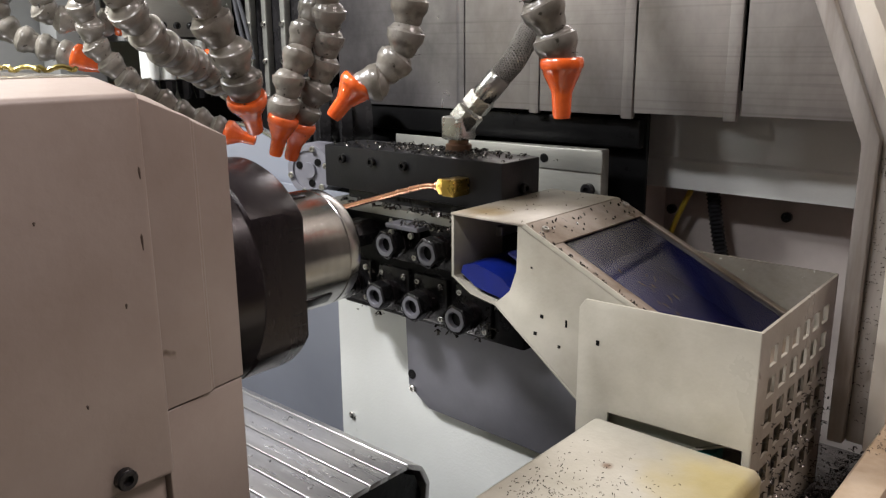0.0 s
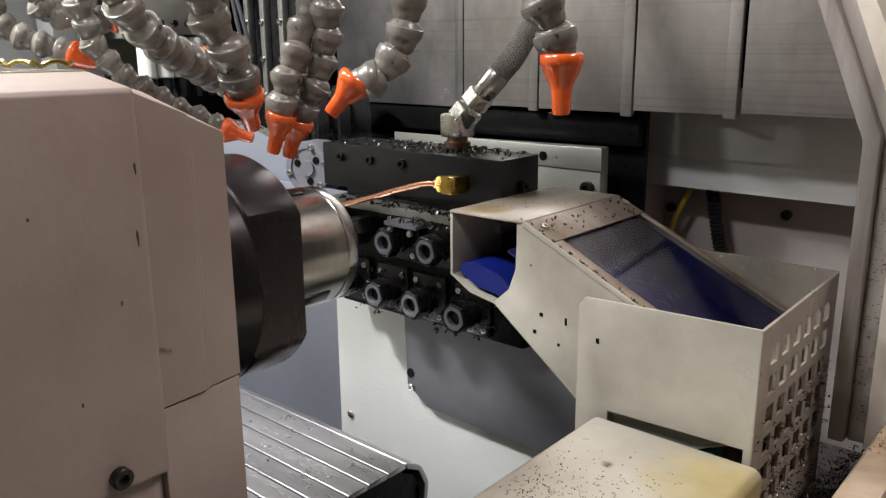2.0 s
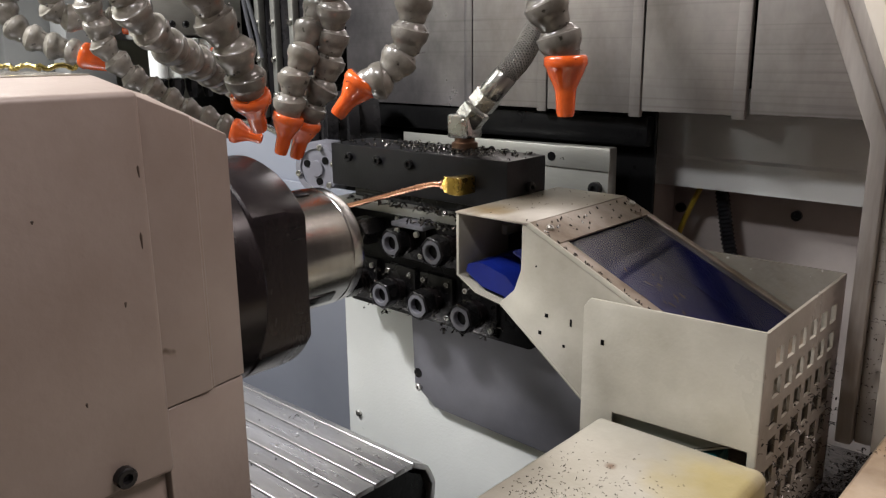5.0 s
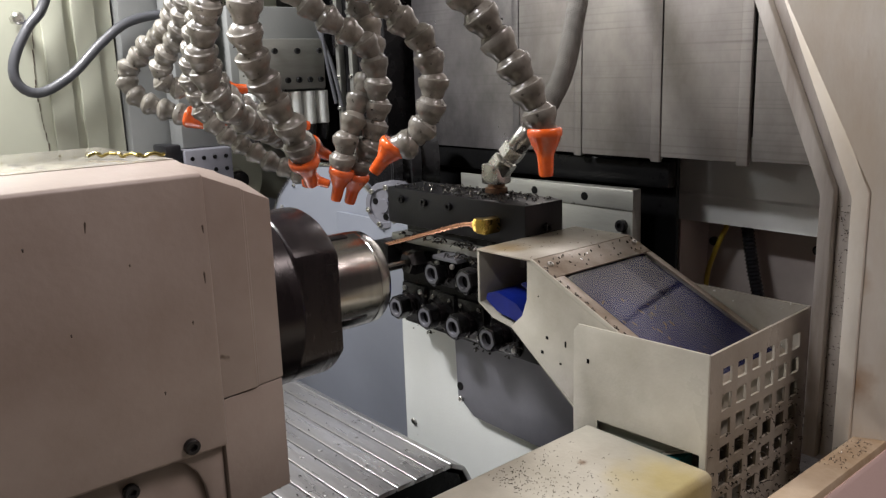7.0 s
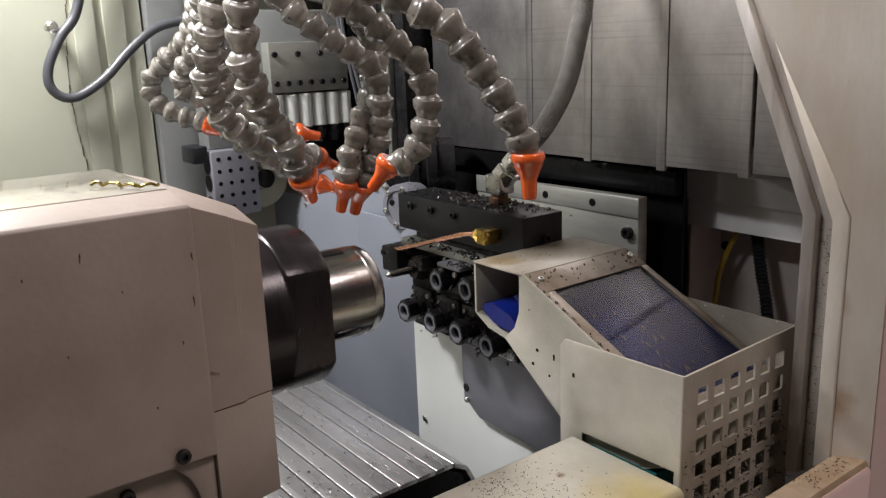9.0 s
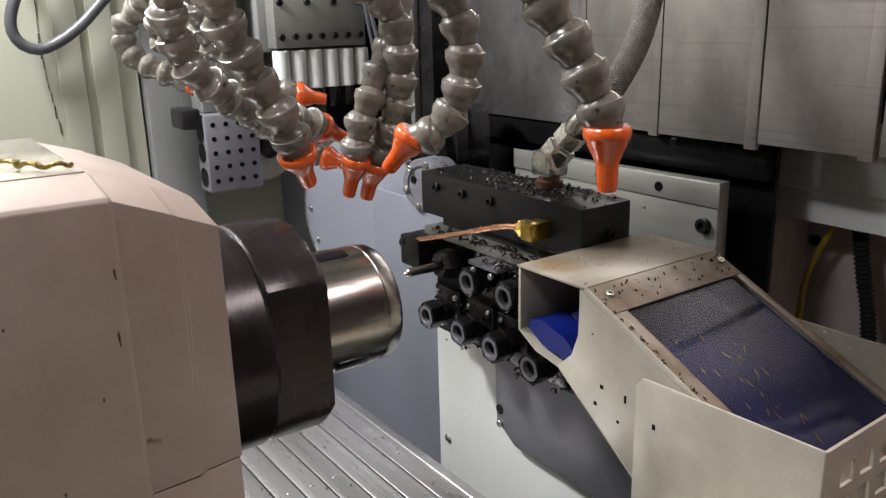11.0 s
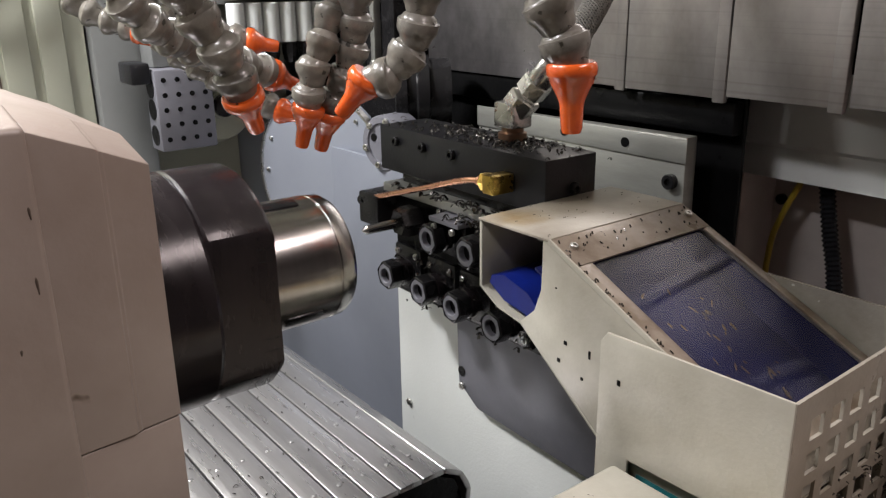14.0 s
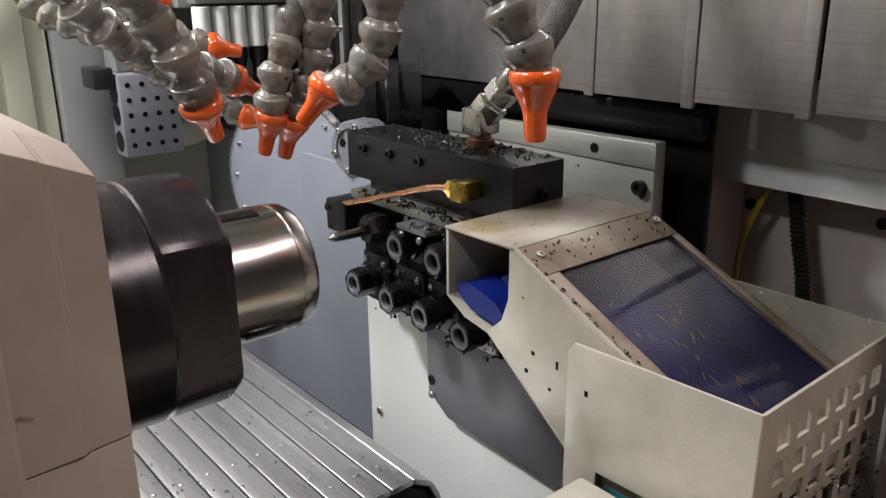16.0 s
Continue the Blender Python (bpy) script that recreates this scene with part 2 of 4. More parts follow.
def stained_copy(base, name, centre, radius, color, seed_scale):
    """The same paint with one soft-edged stain of its own shape."""
    m = M[base].copy()
    m.name = name
    n, l = m.node_tree.nodes, m.node_tree.links
    b = n["Principled BSDF"]
    src = b.inputs["Base Color"].links[0].from_socket
    geo = n.new("ShaderNodeNewGeometry")
    d = n.new("ShaderNodeVectorMath")
    d.operation = "DISTANCE"
    d.inputs[1].default_value = centre
    l.new(geo.outputs["Position"], d.inputs[0])
    no = n.new("ShaderNodeTexNoise")
    no.inputs["Scale"].default_value, no.inputs["Detail"].default_value = seed_scale, 5
    l.new(geo.outputs["Position"], no.inputs["Vector"])
    ad = n.new("ShaderNodeMath")
    ad.operation = "MULTIPLY_ADD"
    ad.inputs[1].default_value = radius * 1.2
    l.new(no.outputs[0], ad.inputs[0])
    l.new(d.outputs["Value"], ad.inputs[2])
    mr = n.new("ShaderNodeMapRange")
    mr.inputs["From Min"].default_value, mr.inputs["From Max"].default_value = radius * 1.7, radius * 0.9
    mr.inputs["To Max"].default_value = 0.8
    l.new(ad.outputs[0], mr.inputs["Value"])
    mx = n.new("ShaderNodeMix")
    mx.data_type = "RGBA"
    mx.blend_type = "MULTIPLY"
    mx.inputs["B"].default_value = (*color, 1)
    l.new(src, mx.inputs["A"])
    l.new(mr.outputs[0], mx.inputs["Factor"])
    l.new(mx.outputs["Result"], b.inputs["Base Color"])
    return m


M["box_paint"] = stained_copy("sheet", "cream_paint_yellow_stain", (-0.150, 0.375, 0.266), 0.042, (1.0, 0.86, 0.38), 40)
M["box_paint"] = stained_copy("box_paint", "cream_paint_rust_spot", (-0.205, 0.352, 0.266), 0.004, (0.35, 0.17, 0.09), 90)
M["jamb"] = stained_copy("rusty", "cream_jamb_rust_run", (-0.110, 0.525, 0.300), 0.020, (0.50, 0.30, 0.14), 60)
M["jamb"] = stained_copy("jamb", "cream_jamb_rust_runs", (-0.112, 0.525, 0.375), 0.014, (0.55, 0.36, 0.18), 60)
# darkened paint tones down the light on the top; the stain is oil
M["chute_top"] = stained_copy("sheet_dirty_shaded", "cream_paint_oil_stain", (-0.352, 0.432, 0.378), 0.020, (0.62, 0.44, 0.16), 70)

# mesh helpers -------------------------------------------------------------


def thing(name, at, label, category, group="", kind=""):
    o = new(name)
    o.empty_display_size = 0.02
    o.location = at
    return tagged(o, label, category, group, kind)


def link(name, bm, mat, smooth=True):
    me = bpy.data.meshes.new(name)
    bmesh.ops.recalc_face_normals(bm, faces=bm.faces)
    bm.to_mesh(me)
    bm.free()
    me.materials.append(M[mat] if isinstance(mat, str) else mat)
    if smooth:
        me.shade_smooth()
        me.set_sharp_from_angle(angle=radians(35))
    return new(name, me)


def world_of(o):
    loc = Vector(o.location)
    while o.parent:
        o = o.parent
        loc = loc + Vector(o.location)
    return loc


def part(name, bm, mat, parent, label="", smooth=True):
    """One mesh, given in world places, under a thing or a part."""
    o = link(name, bm, mat, smooth)
    off = -world_of(parent)
    o.data.transform(Matrix.Translation(off))
    o.parent = parent
    if label:
        o["label"] = label
    return o


def piece(name, mesh, parent, m):
    """One more object on a shared mesh, at the world pose m."""
    o = new(name, mesh)
    o.parent = parent
    o.matrix_basis = Matrix.Translation(-world_of(parent)) @ m
    return o


def structure(name, bm, mat, label, smooth=True):
    return tagged(link(name, bm, mat, smooth), label, "structure", kind="structure")


def add_box(bm, x0, x1, y0, y1, z0, z1, bevel=0.0, seg=2, turn=None):
    r = bmesh.ops.create_cube(bm, size=1.0)
    c = Vector(((x0 + x1) / 2, (y0 + y1) / 2, (z0 + z1) / 2))
    mat = Matrix.Translation(c) @ (turn or Matrix()) @ Matrix.Diagonal((abs(x1 - x0), abs(y1 - y0), abs(z1 - z0), 1))
    bmesh.ops.transform(bm, matrix=mat, verts=r["verts"])
    if bevel > 0:
        edges = list({e for v in r["verts"] for e in v.link_edges})
        bmesh.ops.bevel(bm, geom=edges, offset=bevel, segments=seg, profile=0.5, affect="EDGES")
    return bm


def box(x0, x1, y0, y1, z0, z1, bevel=0.0, seg=2, turn=None):
    return add_box(bmesh.new(), x0, x1, y0, y1, z0, z1, bevel, seg, turn)


def add_prism(bm, profile, axis, a0, a1, bevel=0.0):
    """A profile of pairs drawn out along an axis: pairs are (y, z) for x, (x, z) for y, (x, y) for z."""
    def at(p, a):
        return {"x": (a, p[0], p[1]), "y": (p[0], a, p[1]), "z": (p[0], p[1], a)}[axis]
    lo = [bm.verts.new(at(p, a0)) for p in profile]
    hi = [bm.verts.new(at(p, a1)) for p in profile]
    k = len(profile)
    fs = [bm.faces.new(lo), bm.faces.new(hi[::-1])]
    fs += [bm.faces.new((lo[i], lo[(i + 1) % k], hi[(i + 1) % k], hi[i])) for i in range(k)]
    bmesh.ops.recalc_face_normals(bm, faces=fs)
    if bevel > 0:
        bmesh.ops.bevel(bm, geom=list({e for f in fs for e in f.edges}), offset=bevel, segments=2, profile=0.5, affect="EDGES")
    return bm


def prism(profile, axis, a0, a1, bevel=0.0):
    return add_prism(bmesh.new(), profile, axis, a0, a1, bevel)


def frame_of(origin, way):
    return Matrix.Translation(origin) @ Vector(way).to_track_quat("Z", "Y").to_matrix().to_4x4()


def add_revolve(bm, profile, m, sides=24, caps=True, turn=0.0):
    """A profile of (height, radius) turned round the z axis of m."""
    rings = []
    for h, r in profile:
        rings.append([bm.verts.new(m @ Vector((r * math.cos(turn + 2 * math.pi * i / sides), r * math.sin(turn + 2 * math.pi * i / sides), h))) for i in range(sides)])
    for a, b in zip(rings, rings[1:]):
        for i in range(sides):
            bm.faces.new((a[i], a[(i + 1) % sides], b[(i + 1) % sides], b[i]))
    if caps:
        bm.faces.new(rings[0][::-1])
        bm.faces.new(rings[-1])
    return bm


def revolve(profile, m, sides=24, caps=True, turn=0.0):
    return add_revolve(bmesh.new(), profile, m, sides, caps, turn)


def smooth_line(points, step):
    """Even steps along a curve through the points."""
    p = [Vector(q) for q in points]
    p = [2 * p[0] - p[1]] + p + [2 * p[-1] - p[-2]]
    fine = []
    for i in range(1, len(p) - 2):
        for k in range(24):
            t = k / 24
            a, b, c, d = p[i - 1], p[i], p[i + 1], p[i + 2]
            fine.append(0.5 * ((2 * b) + (c - a) * t + (2 * a - 5 * b + 4 * c - d) * t * t + (3 * b - a - 3 * c + d) * t ** 3))
    fine.append(p[-2])
    out, need = [fine[0]], step
    for a, b in zip(fine, fine[1:]):
        d = (b - a).length
        while d >= need and d > 1e-9:
            a = a + (b - a) * (need / d)
            d = (b - a).length
            out.append(a.copy())
            need = step
        need -= d
    return out


def frames_along(line):
    """Poses along a line that do not spin round it."""
    out, side = [], None
    for i, q in enumerate(line):
        way = (line[min(i + 1, len(line) - 1)] - line[max(i - 1, 0)]).normalized()
        if side is None:
            side = way.orthogonal().normalized()
        side = (side - way * side.dot(way)).normalized()
        up = way.cross(side)
        out.append(Matrix(((side.x, up.x, way.x, q.x), (side.y, up.y, way.y, q.y), (side.z, up.z, way.z, q.z), (0, 0, 0, 1))))
    return out


def tube(points, r, step=0.006, sides=12, ripple=0.0):
    bm = bmesh.new()
    line = smooth_line(points, step)
    rings = []
    for i, m in enumerate(frames_along(line)):
        rr = r * (1 + (ripple if i % 2 else -ripple))
        rings.append([bm.verts.new(m @ Vector((rr * math.cos(2 * math.pi * k / sides), rr * math.sin(2 * math.pi * k / sides), 0))) for k in range(sides)])
    for a, b in zip(rings, rings[1:]):
        for k in range(sides):
            bm.faces.new((a[k], a[(k + 1) % sides], b[(k + 1) % sides], b[k]))
    bm.faces.new(rings[0][::-1])
    bm.faces.new(rings[-1])
    return bm


def screw_mesh(name, r, h, mat):
    """A socket-head screw, its head along +z."""
    bm = bmesh.new()
    add_revolve(bm, [(0, r), (h * 0.85, r), (h, r * 0.88), (h, r * 0.5), (h * 0.45, r * 0.45)], Matrix(), 12, False)
    c = [v for v in bm.verts if abs(v.co.z - h * 0.45) < 1e-6]
    bm.faces.new(c)
    me = bpy.data.meshes.new(name)
    bmesh.ops.recalc_face_normals(bm, faces=bm.faces)
    bm.to_mesh(me)
    bm.free()
    me.materials.append(M[mat])
    me.shade_smooth()
    me.set_sharp_from_angle(angle=radians(35))
    return me


SCREW = screw_mesh("screw", 0.0042, 0.004, "black")
SCREW_BRIGHT = screw_mesh("screw_bright", 0.0036, 0.003, "bright")
SCREW_SMALL = screw_mesh("screw_small", 0.0026, 0.0025, "bright")

# structure of the machine --------------------------------------------------
# hall round the machine
structure("floor", box(-3.5, 4.0, -3.5, 4.0, -0.80, -0.75), "hallfloor", "grey concrete workshop floor")
structure("wall_north", box(-3.5, 4.0, 4.0, 4.1, -0.75, 2.6), "hallwall", "plain grey workshop wall")
structure("wall_south", box(-3.5, 4.0, -3.6, -3.5, -0.75, 2.6), "hallwall", "plain grey workshop wall")
structure("wall_east", box(4.0, 4.1, -3.5, 4.0, -0.75, 2.6), "hallwall", "plain grey workshop wall")
structure("wall_west", box(-3.6, -3.5, -3.5, 4.0, -0.75, 2.6), "hallwall", "plain grey workshop wall")
structure("ceiling", box(-3.5, 4.0, -3.5, 4.0, 2.6, 2.7), "hallwall", "plain grey workshop ceiling")

# enclosure: side wall with folded seams, back, roof, end
bm = box(-1.04, -1.0, -0.55, 0.352, -0.75, 1.0, 0.004)
structure("enclosure_wall_side", bm, "wall", "cream painted sheet enclosure wall, splashed with oil")
bm = bmesh.new()
for y in (-0.05, 0.262, 0.300):
    add_box(bm, -1.0, -0.994, y, y + 0.028, 0.0, 1.0, 0.002)
structure("enclosure_trim_seam", bm, "wall", "folded vertical seams of the cream enclosure wall")
structure("enclosure_wall_corner", box(-1.03, -0.985, 0.354, 0.415, -0.1, 1.0, 0.004), "greywall", "grey painted corner post of the enclosure")
structure("enclosure_wall_far", box(-1.12, -1.08, 0.40, 1.0, -0.75, 1.0, 0.003), "wall", "cream enclosure wall behind the spindle carrier")
structure("enclosure_wall_back", box(-1.1, -0.06, 0.92, 0.96, -0.75, 1.0), "greywall", "grey sheet back wall of the machine")
structure("enclosure_roof", box(-1.1, -0.22, -0.55, 0.96, 1.0, 1.03), "wall", "cream painted enclosure roof")
structure("enclosure_wall_end", box(-1.0, -0.11, -0.55, -0.51, -0.75, 1.0), "wall", "cream painted enclosure end wall")
structure("bed", box(-1.0, -0.36, -0.5, 0.92, -0.1, 0.02), "dark", "dark oily machine bed under the slides")

# door frame of the opening: post, slanted upper post, strips, sill, front panels
FRAME_LOW = [(-0.1375, 0.235), (-0.1375, 0.432), (-0.2805, 0.775)]


def frame_strip(x_off, width, y0, y1):
    """A strip that stands upright and then leans back with the door opening."""
    p = [(x + x_off, z) for x, z in FRAME_LOW]
    return prism(p + [(x + width, z + (0.004 if i == 1 else 0)) for i, (x, z) in reversed(list(enumerate(p)))], "y", y0, y1, 0.0015)


structure("door_frame_strip_inner", frame_strip(0.0, 0.010, 0.525, 0.535), "post", "bare stainless edge strip of the door opening")
structure("door_frame_channel", frame_strip(0.010, 0.012, 0.532, 0.561), "post", "grey channel behind the stainless edge strip")
structure("door_frame_strip_outer", frame_strip(0.022, 0.0115, 0.524, 0.571), "rusty", "cream painted fold of the door opening")


def jamb_ring(y0):
    return [(x, y0 + (x + 0.1035) * 0.5 if y0 < 0.55 else y0, z) for x, z in ((-0.1035, 0.235), (-0.1035, 0.437), (-0.2465, 0.78), (-0.0815, 0.78), (-0.0815, 0.235))]


bm = bmesh.new()
ra, rb = [[bm.verts.new(p) for p in jamb_ring(y)] for y in (0.5265, 0.60)]
bm.faces.new(ra)
bm.faces.new(rb[::-1])
for k in range(5):
    bm.faces.new((ra[k], ra[(k + 1) % 5], rb[(k + 1) % 5], rb[k]))
structure("door_frame_jamb", bm, "jamb", "cream jamb with brown coolant streaks")
structure("front_panel", box(-0.11, -0.0800, 0.5385, 1.25, -0.75, 1.0, 0.002), "pink", "beige textured outer front panel")
structure("front_panel_low", prism([(-0.0995, -0.75), (-0.0995, 0.250), (-0.0850, 0.2555), (-0.0815, 0.2555), (-0.0800, 0.253), (-0.0800, -0.75)], "y", -0.6, 0.5380), "pink", "beige outer panel below the door opening")
structure("sill", prism([(-0.1035, 0.17), (-0.1035, 0.2590), (-0.1020, 0.2605), (-0.0835, 0.2605), (-0.0825, 0.2590), (-0.0825, 0.17)], "y", -0.6, 0.5375), "sill", "cream door sill with rust stains and swarf")
structure("trough", box(-0.262, -0.1040, 0.403, 0.62, 0.10, 0.188, 0.004), "trough", "black oily swarf trough beside the parts basket")
structure("door_frame_panel_seam", box(-0.0802, -0.0792, 0.5775, 0.5805, 0.277, 0.9, 0.0004), "black", "narrow dark gap of the hatch in the front panel")
bm = box(-0.0800, -0.0775, 0.5810, 1.1, 0.279, 0.9, 0.001)
hatch = structure("front_panel_hatch", bm, "pink", "beige hatch in the front panel")

# telescopic way covers at the back
wc = thing("way_cover", (-0.45, 0.68, 0.43), "telescopic stainless way cover with scratched vertical panels", "way cover")
seams = [(-0.790, -0.580), (-0.580, -0.478), (-0.478, -0.370), (-0.370, -0.270), (-0.270, -0.165), (-0.165, -0.06)]
for i, (a, b) in enumerate(seams):
    y = 0.686 - 0.0055 * (i if i < 4 else 3.2)
    lo = (0.424, 0.428, 0.428, 0.431, 0.433, 0.433)[i]
    bm = box(a + 0.0022, b - 0.0010, y, y + 0.004, lo, 0.98, 0.0008)
    add_box(bm, b - 0.0125, b - 0.0010, y - 0.003, y + 0.003, lo - 0.003, 0.98, 0.0012)
    # panel 0 carries its dark reflections in its colour
    part("panel", bm, "stainless" if i else "stainless_dark", wc)
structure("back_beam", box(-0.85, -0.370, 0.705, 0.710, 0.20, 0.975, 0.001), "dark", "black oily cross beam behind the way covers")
# solid black sheet in place of the shade seen between the panels
structure("back_gap_shade", box(-0.3695, -0.06, 0.705, 0.715, 0.452, 0.975), "dark", "black sheet standing in for the shade behind the way covers")
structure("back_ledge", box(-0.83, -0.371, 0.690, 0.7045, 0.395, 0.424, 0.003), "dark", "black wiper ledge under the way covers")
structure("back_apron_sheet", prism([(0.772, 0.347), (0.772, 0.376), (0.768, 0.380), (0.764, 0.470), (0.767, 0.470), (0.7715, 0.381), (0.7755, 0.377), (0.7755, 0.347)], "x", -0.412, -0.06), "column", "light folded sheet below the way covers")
structure("back_recess_wall", box(-0.46, -0.06, 0.835, 0.855, 0.0, 0.48), "recess", "grey recess wall behind the cables")
structure("back_recess_post", box(-0.4135, -0.4095, 0.776, 0.835, 0.0, 0.346, 0.001), "recess", "grey folded edge of the cable recess")

# spindle head ---------------------------------------------------------------
CX, CZ = -0.360, 0.383
head = thing("spindle_head", (CX, 0.0, 0.20), "white painted spindle head with black chuck and bright nose", "spindle head")


def loft(sections, bevel=0.003):
    bm = bmesh.new()
    rings = [[bm.verts.new(p) for p in s] for s in sections]
    k = len(rings[0])
    for a, b in zip(rings, rings[1:]):
        for i in range(k):
            bm.faces.new((a[i], a[(i + 1) % k], b[(i + 1) % k], b[i]))
    bm.faces.new(rings[0][::-1])
    bm.faces.new(rings[-1])
    bmesh.ops.recalc_face_normals(bm, faces=bm.faces)
    if bevel:
        es = [e for e in bm.edges if len(e.link_faces) == 2 and e.calc_face_angle(0) > 0.2]
        bmesh.ops.bevel(bm, geom=es, offset=bevel, segments=3, profile=0.5, affect="EDGES")
    return bm


def head_ring(y, face, top, crown, low):
    return [(face, y, low), (face, y, top), (face - 0.030, y, crown), (-0.425, y, crown), (-0.445, y, top), (-0.445, y, low)]


main_cover = part("main_cover", loft([head_ring(-0.38, -0.275, 0.481, 0.486, 0.333), head_ring(0.131, -0.275, 0.480, 0.485, 0.333)], 0.0022), "cover", head, "white cast cover with oil drips")
part("end_cover", loft([head_ring(0.1300, -0.2772, 0.4788, 0.4838, 0.359), head_ring(0.1525, -0.2795, 0.4695, 0.4765, 0.359), head_ring(0.1533, -0.2806, 0.4688, 0.4757, 0.359), head_ring(0.1543, -0.2806, 0.4684, 0.4753, 0.359), head_ring(0.1550, -0.2815, 0.468, 0.475, 0.359), head_ring(0.171, -0.284, 0.461, 0.468, 0.359)], 0.0004), "cover", head)
part("end_cover_low", loft([head_ring(0.1300, -0.2775, 0.3582, 0.3584, 0.292), head_ring(0.1705, -0.2845, 0.3582, 0.3584, 0.292)], 0.0006), "cover", head)
part("under_body", box(-0.44, -0.2850, -0.38, 0.1296, 0.240, 0.3327, 0.001), "cover", head, "recessed lower casting")
web = [(0.1296, 0.240), (0.1296, 0.3325), (0.100, 0.3325), (0.108, 0.3285), (0.114, 0.3215), (0.1180, 0.3120), (0.1195, 0.3010), (0.1195, 0.240)]
part("corner_web", prism(web, "x", -0.2849, -0.2805, 0.0012), "cover", head, "rounded corner of the lower casting")
part("wet_top", box(-0.424, -0.306, -0.378, 0.129, 0.4850, 0.4856, 0.0002), "coolant", head, "coolant film with small swarf on the cover top")
for y, z, x in ((0.110, 0.340, -0.275), (-0.06, 0.343, -0.275), (0.080, 0.322, -0.2848)):
    piece("cover_screw", SCREW, main_cover, frame_of((x - 0.0005, y, z), (1, 0, 0)))
g = random.Random(21)
for y, z, ln in ((0.072, 0.461, 0.0060), (0.128, 0.452, 0.0050), (0.1265, 0.427, 0.0070), (0.045, 0.455, 0.0022), (0.118, 0.405, 0.0024), (0.060, 0.412, 0.0020), (0.100, 0.372, 0.0022), (0.020, 0.44, 0.0024), (0.090, 0.440, 0.0016)):
    bm = revolve([(-ln * 0.5, 0.0002), (-ln * 0.3, 0.0006), (0, 0.0005), (ln * 0.4, 0.0003)], frame_of((-0.2752, y, z), (0, g.uniform(-0.15, 0.15), -1)), 8)
    part("oil_drip", bm, "oil", main_cover, "dried brown oil drip")
ya = frame_of((CX, 0.0, CZ), (0, 1, 0))
part("chuck_flange", revolve([(0.170, 0.056), (0.172, 0.0575), (0.198, 0.0575), (0.200, 0.056)], ya, 64), "chuck", head, "black chuck flange")
bm = revolve([(0.200, 0.0562), (0.2012, 0.0572), (0.229, 0.0572), (0.232, 0.0552), (0.232, 0.036)], ya, 96)
for v in bm.verts:
    v.co.x = CX + max(-0.0455, min(0.0455, v.co.x - CX))
chuck_body = part("chuck_body", bm, "chuck", head, "black chuck body with a bolted flat")
for z in (-0.024, -0.018, 0.020, 0.026):
    part("edge_bolt", revolve([(0, 0.0022), (0.008, 0.0022), (0.009, 0.0017)], frame_of((CX + 0.0434, 0.2228, CZ + z), (0, 1, 0)), 12), "black", chuck_body)
part("chuck_ring", revolve([(0.231, 0.0395), (0.2345, 0.0395), (0.2345, 0.034)], ya, 48), "black", head)
nose = part("nose", revolve([(0.231, 0.0335), (0.2345, 0.0338), (0.272, 0.0338), (0.2725, 0.0332), (0.2735, 0.0332), (0.274, 0.0336), (0.280, 0.0334), (0.283, 0.0315), (0.283, 0.016), (0.265, 0.014)], ya, 64), "steel", head, "turned bright steel collet nose")
for k in range(3):
    a = radians(100 + 120 * k)
    m = ya @ Matrix.Rotation(a, 4, "Z") @ Matrix.Translation((0.0333, 0, 0.254))
    bm = bmesh.new()
    add_box(bm, -0.0012, 0.0012, -0.004, 0.004, -0.010, 0.010, 0.0008)
    bm.transform(m)
    part("nose_slot", bm, "black", nose)
for k in range(8):
    a = radians(22.5 + 45 * k)
    m = ya @ Matrix.Rotation(a, 4, "Z") @ Matrix.Translation((0.0415, 0, 0.2292))
    piece("chuck_bolt", SCREW, chuck_body, m)

# the head's numbers are drawn out about one point to its true distance
HK, HE, HS = 1.08, Vector((-0.012, -0.012, 0.490)), Vector((0, 0.0035, -0.0035))
head.location = HE + HS + (Vector(head.location) - HE) * HK
head.scale = (HK, HK, HK)


def on_head(x, y, z):
    return tuple(HE + HS + (Vector((x, y, z)) - HE) * HK)


# roll-up slat cover ---------------------------------------------------------
apron = thing("slat_cover", (-0.65, 0.2, 0.10), "roll-up way cover of bright aluminium slats with swarf on it", "way cover")
part("core", loft([[(x, -0.3, 0.02), (x, -0.3, 0.142), (x, 0.425, 0.142), (x, 0.447, 0.130), (x, 0.455, 0.108), (x, 0.447, 0.09), (x, 0.425, 0.075), (x, 0.0, 0.02)] for x in (-0.90, -0.442)], 0.0), "dark", apron, "black carrier belt")
bm = prism([(-0.0103, -0.0022), (-0.0103, 0.0014), (-0.0098, 0.0021), (-0.0040, 0.0025), (0.0040, 0.0025), (0.0098, 0.0021), (0.0103, 0.0014), (0.0103, -0.0022)], "x", -0.46, 0.0, 0.0003)
slat_me = bpy.data.meshes.new("slat")
bm.to_mesh(slat_me)
bm.free()
slat_me.materials.append(M["slat"])
slat_me.shade_smooth()
slat_me.set_sharp_from_angle(angle=radians(30))
SL, R0 = 0.0222, 0.0255
for k in range(40):
    d = 0.432 - 0.011 - SL * (k - 4)
    if d <= 0.425:
        m = pose(-0.436, d, 0.1465)
    else:
        a = (d - 0.425) / (R0 + 0.011)
        m = pose(-0.436, 0.425 + (R0 + 0.006) * math.sin(a), 0.115 + (R0 + 0.006) * math.cos(a), -math.degrees(a), 0, 0)
    piece("slat", slat_me, apron, m)
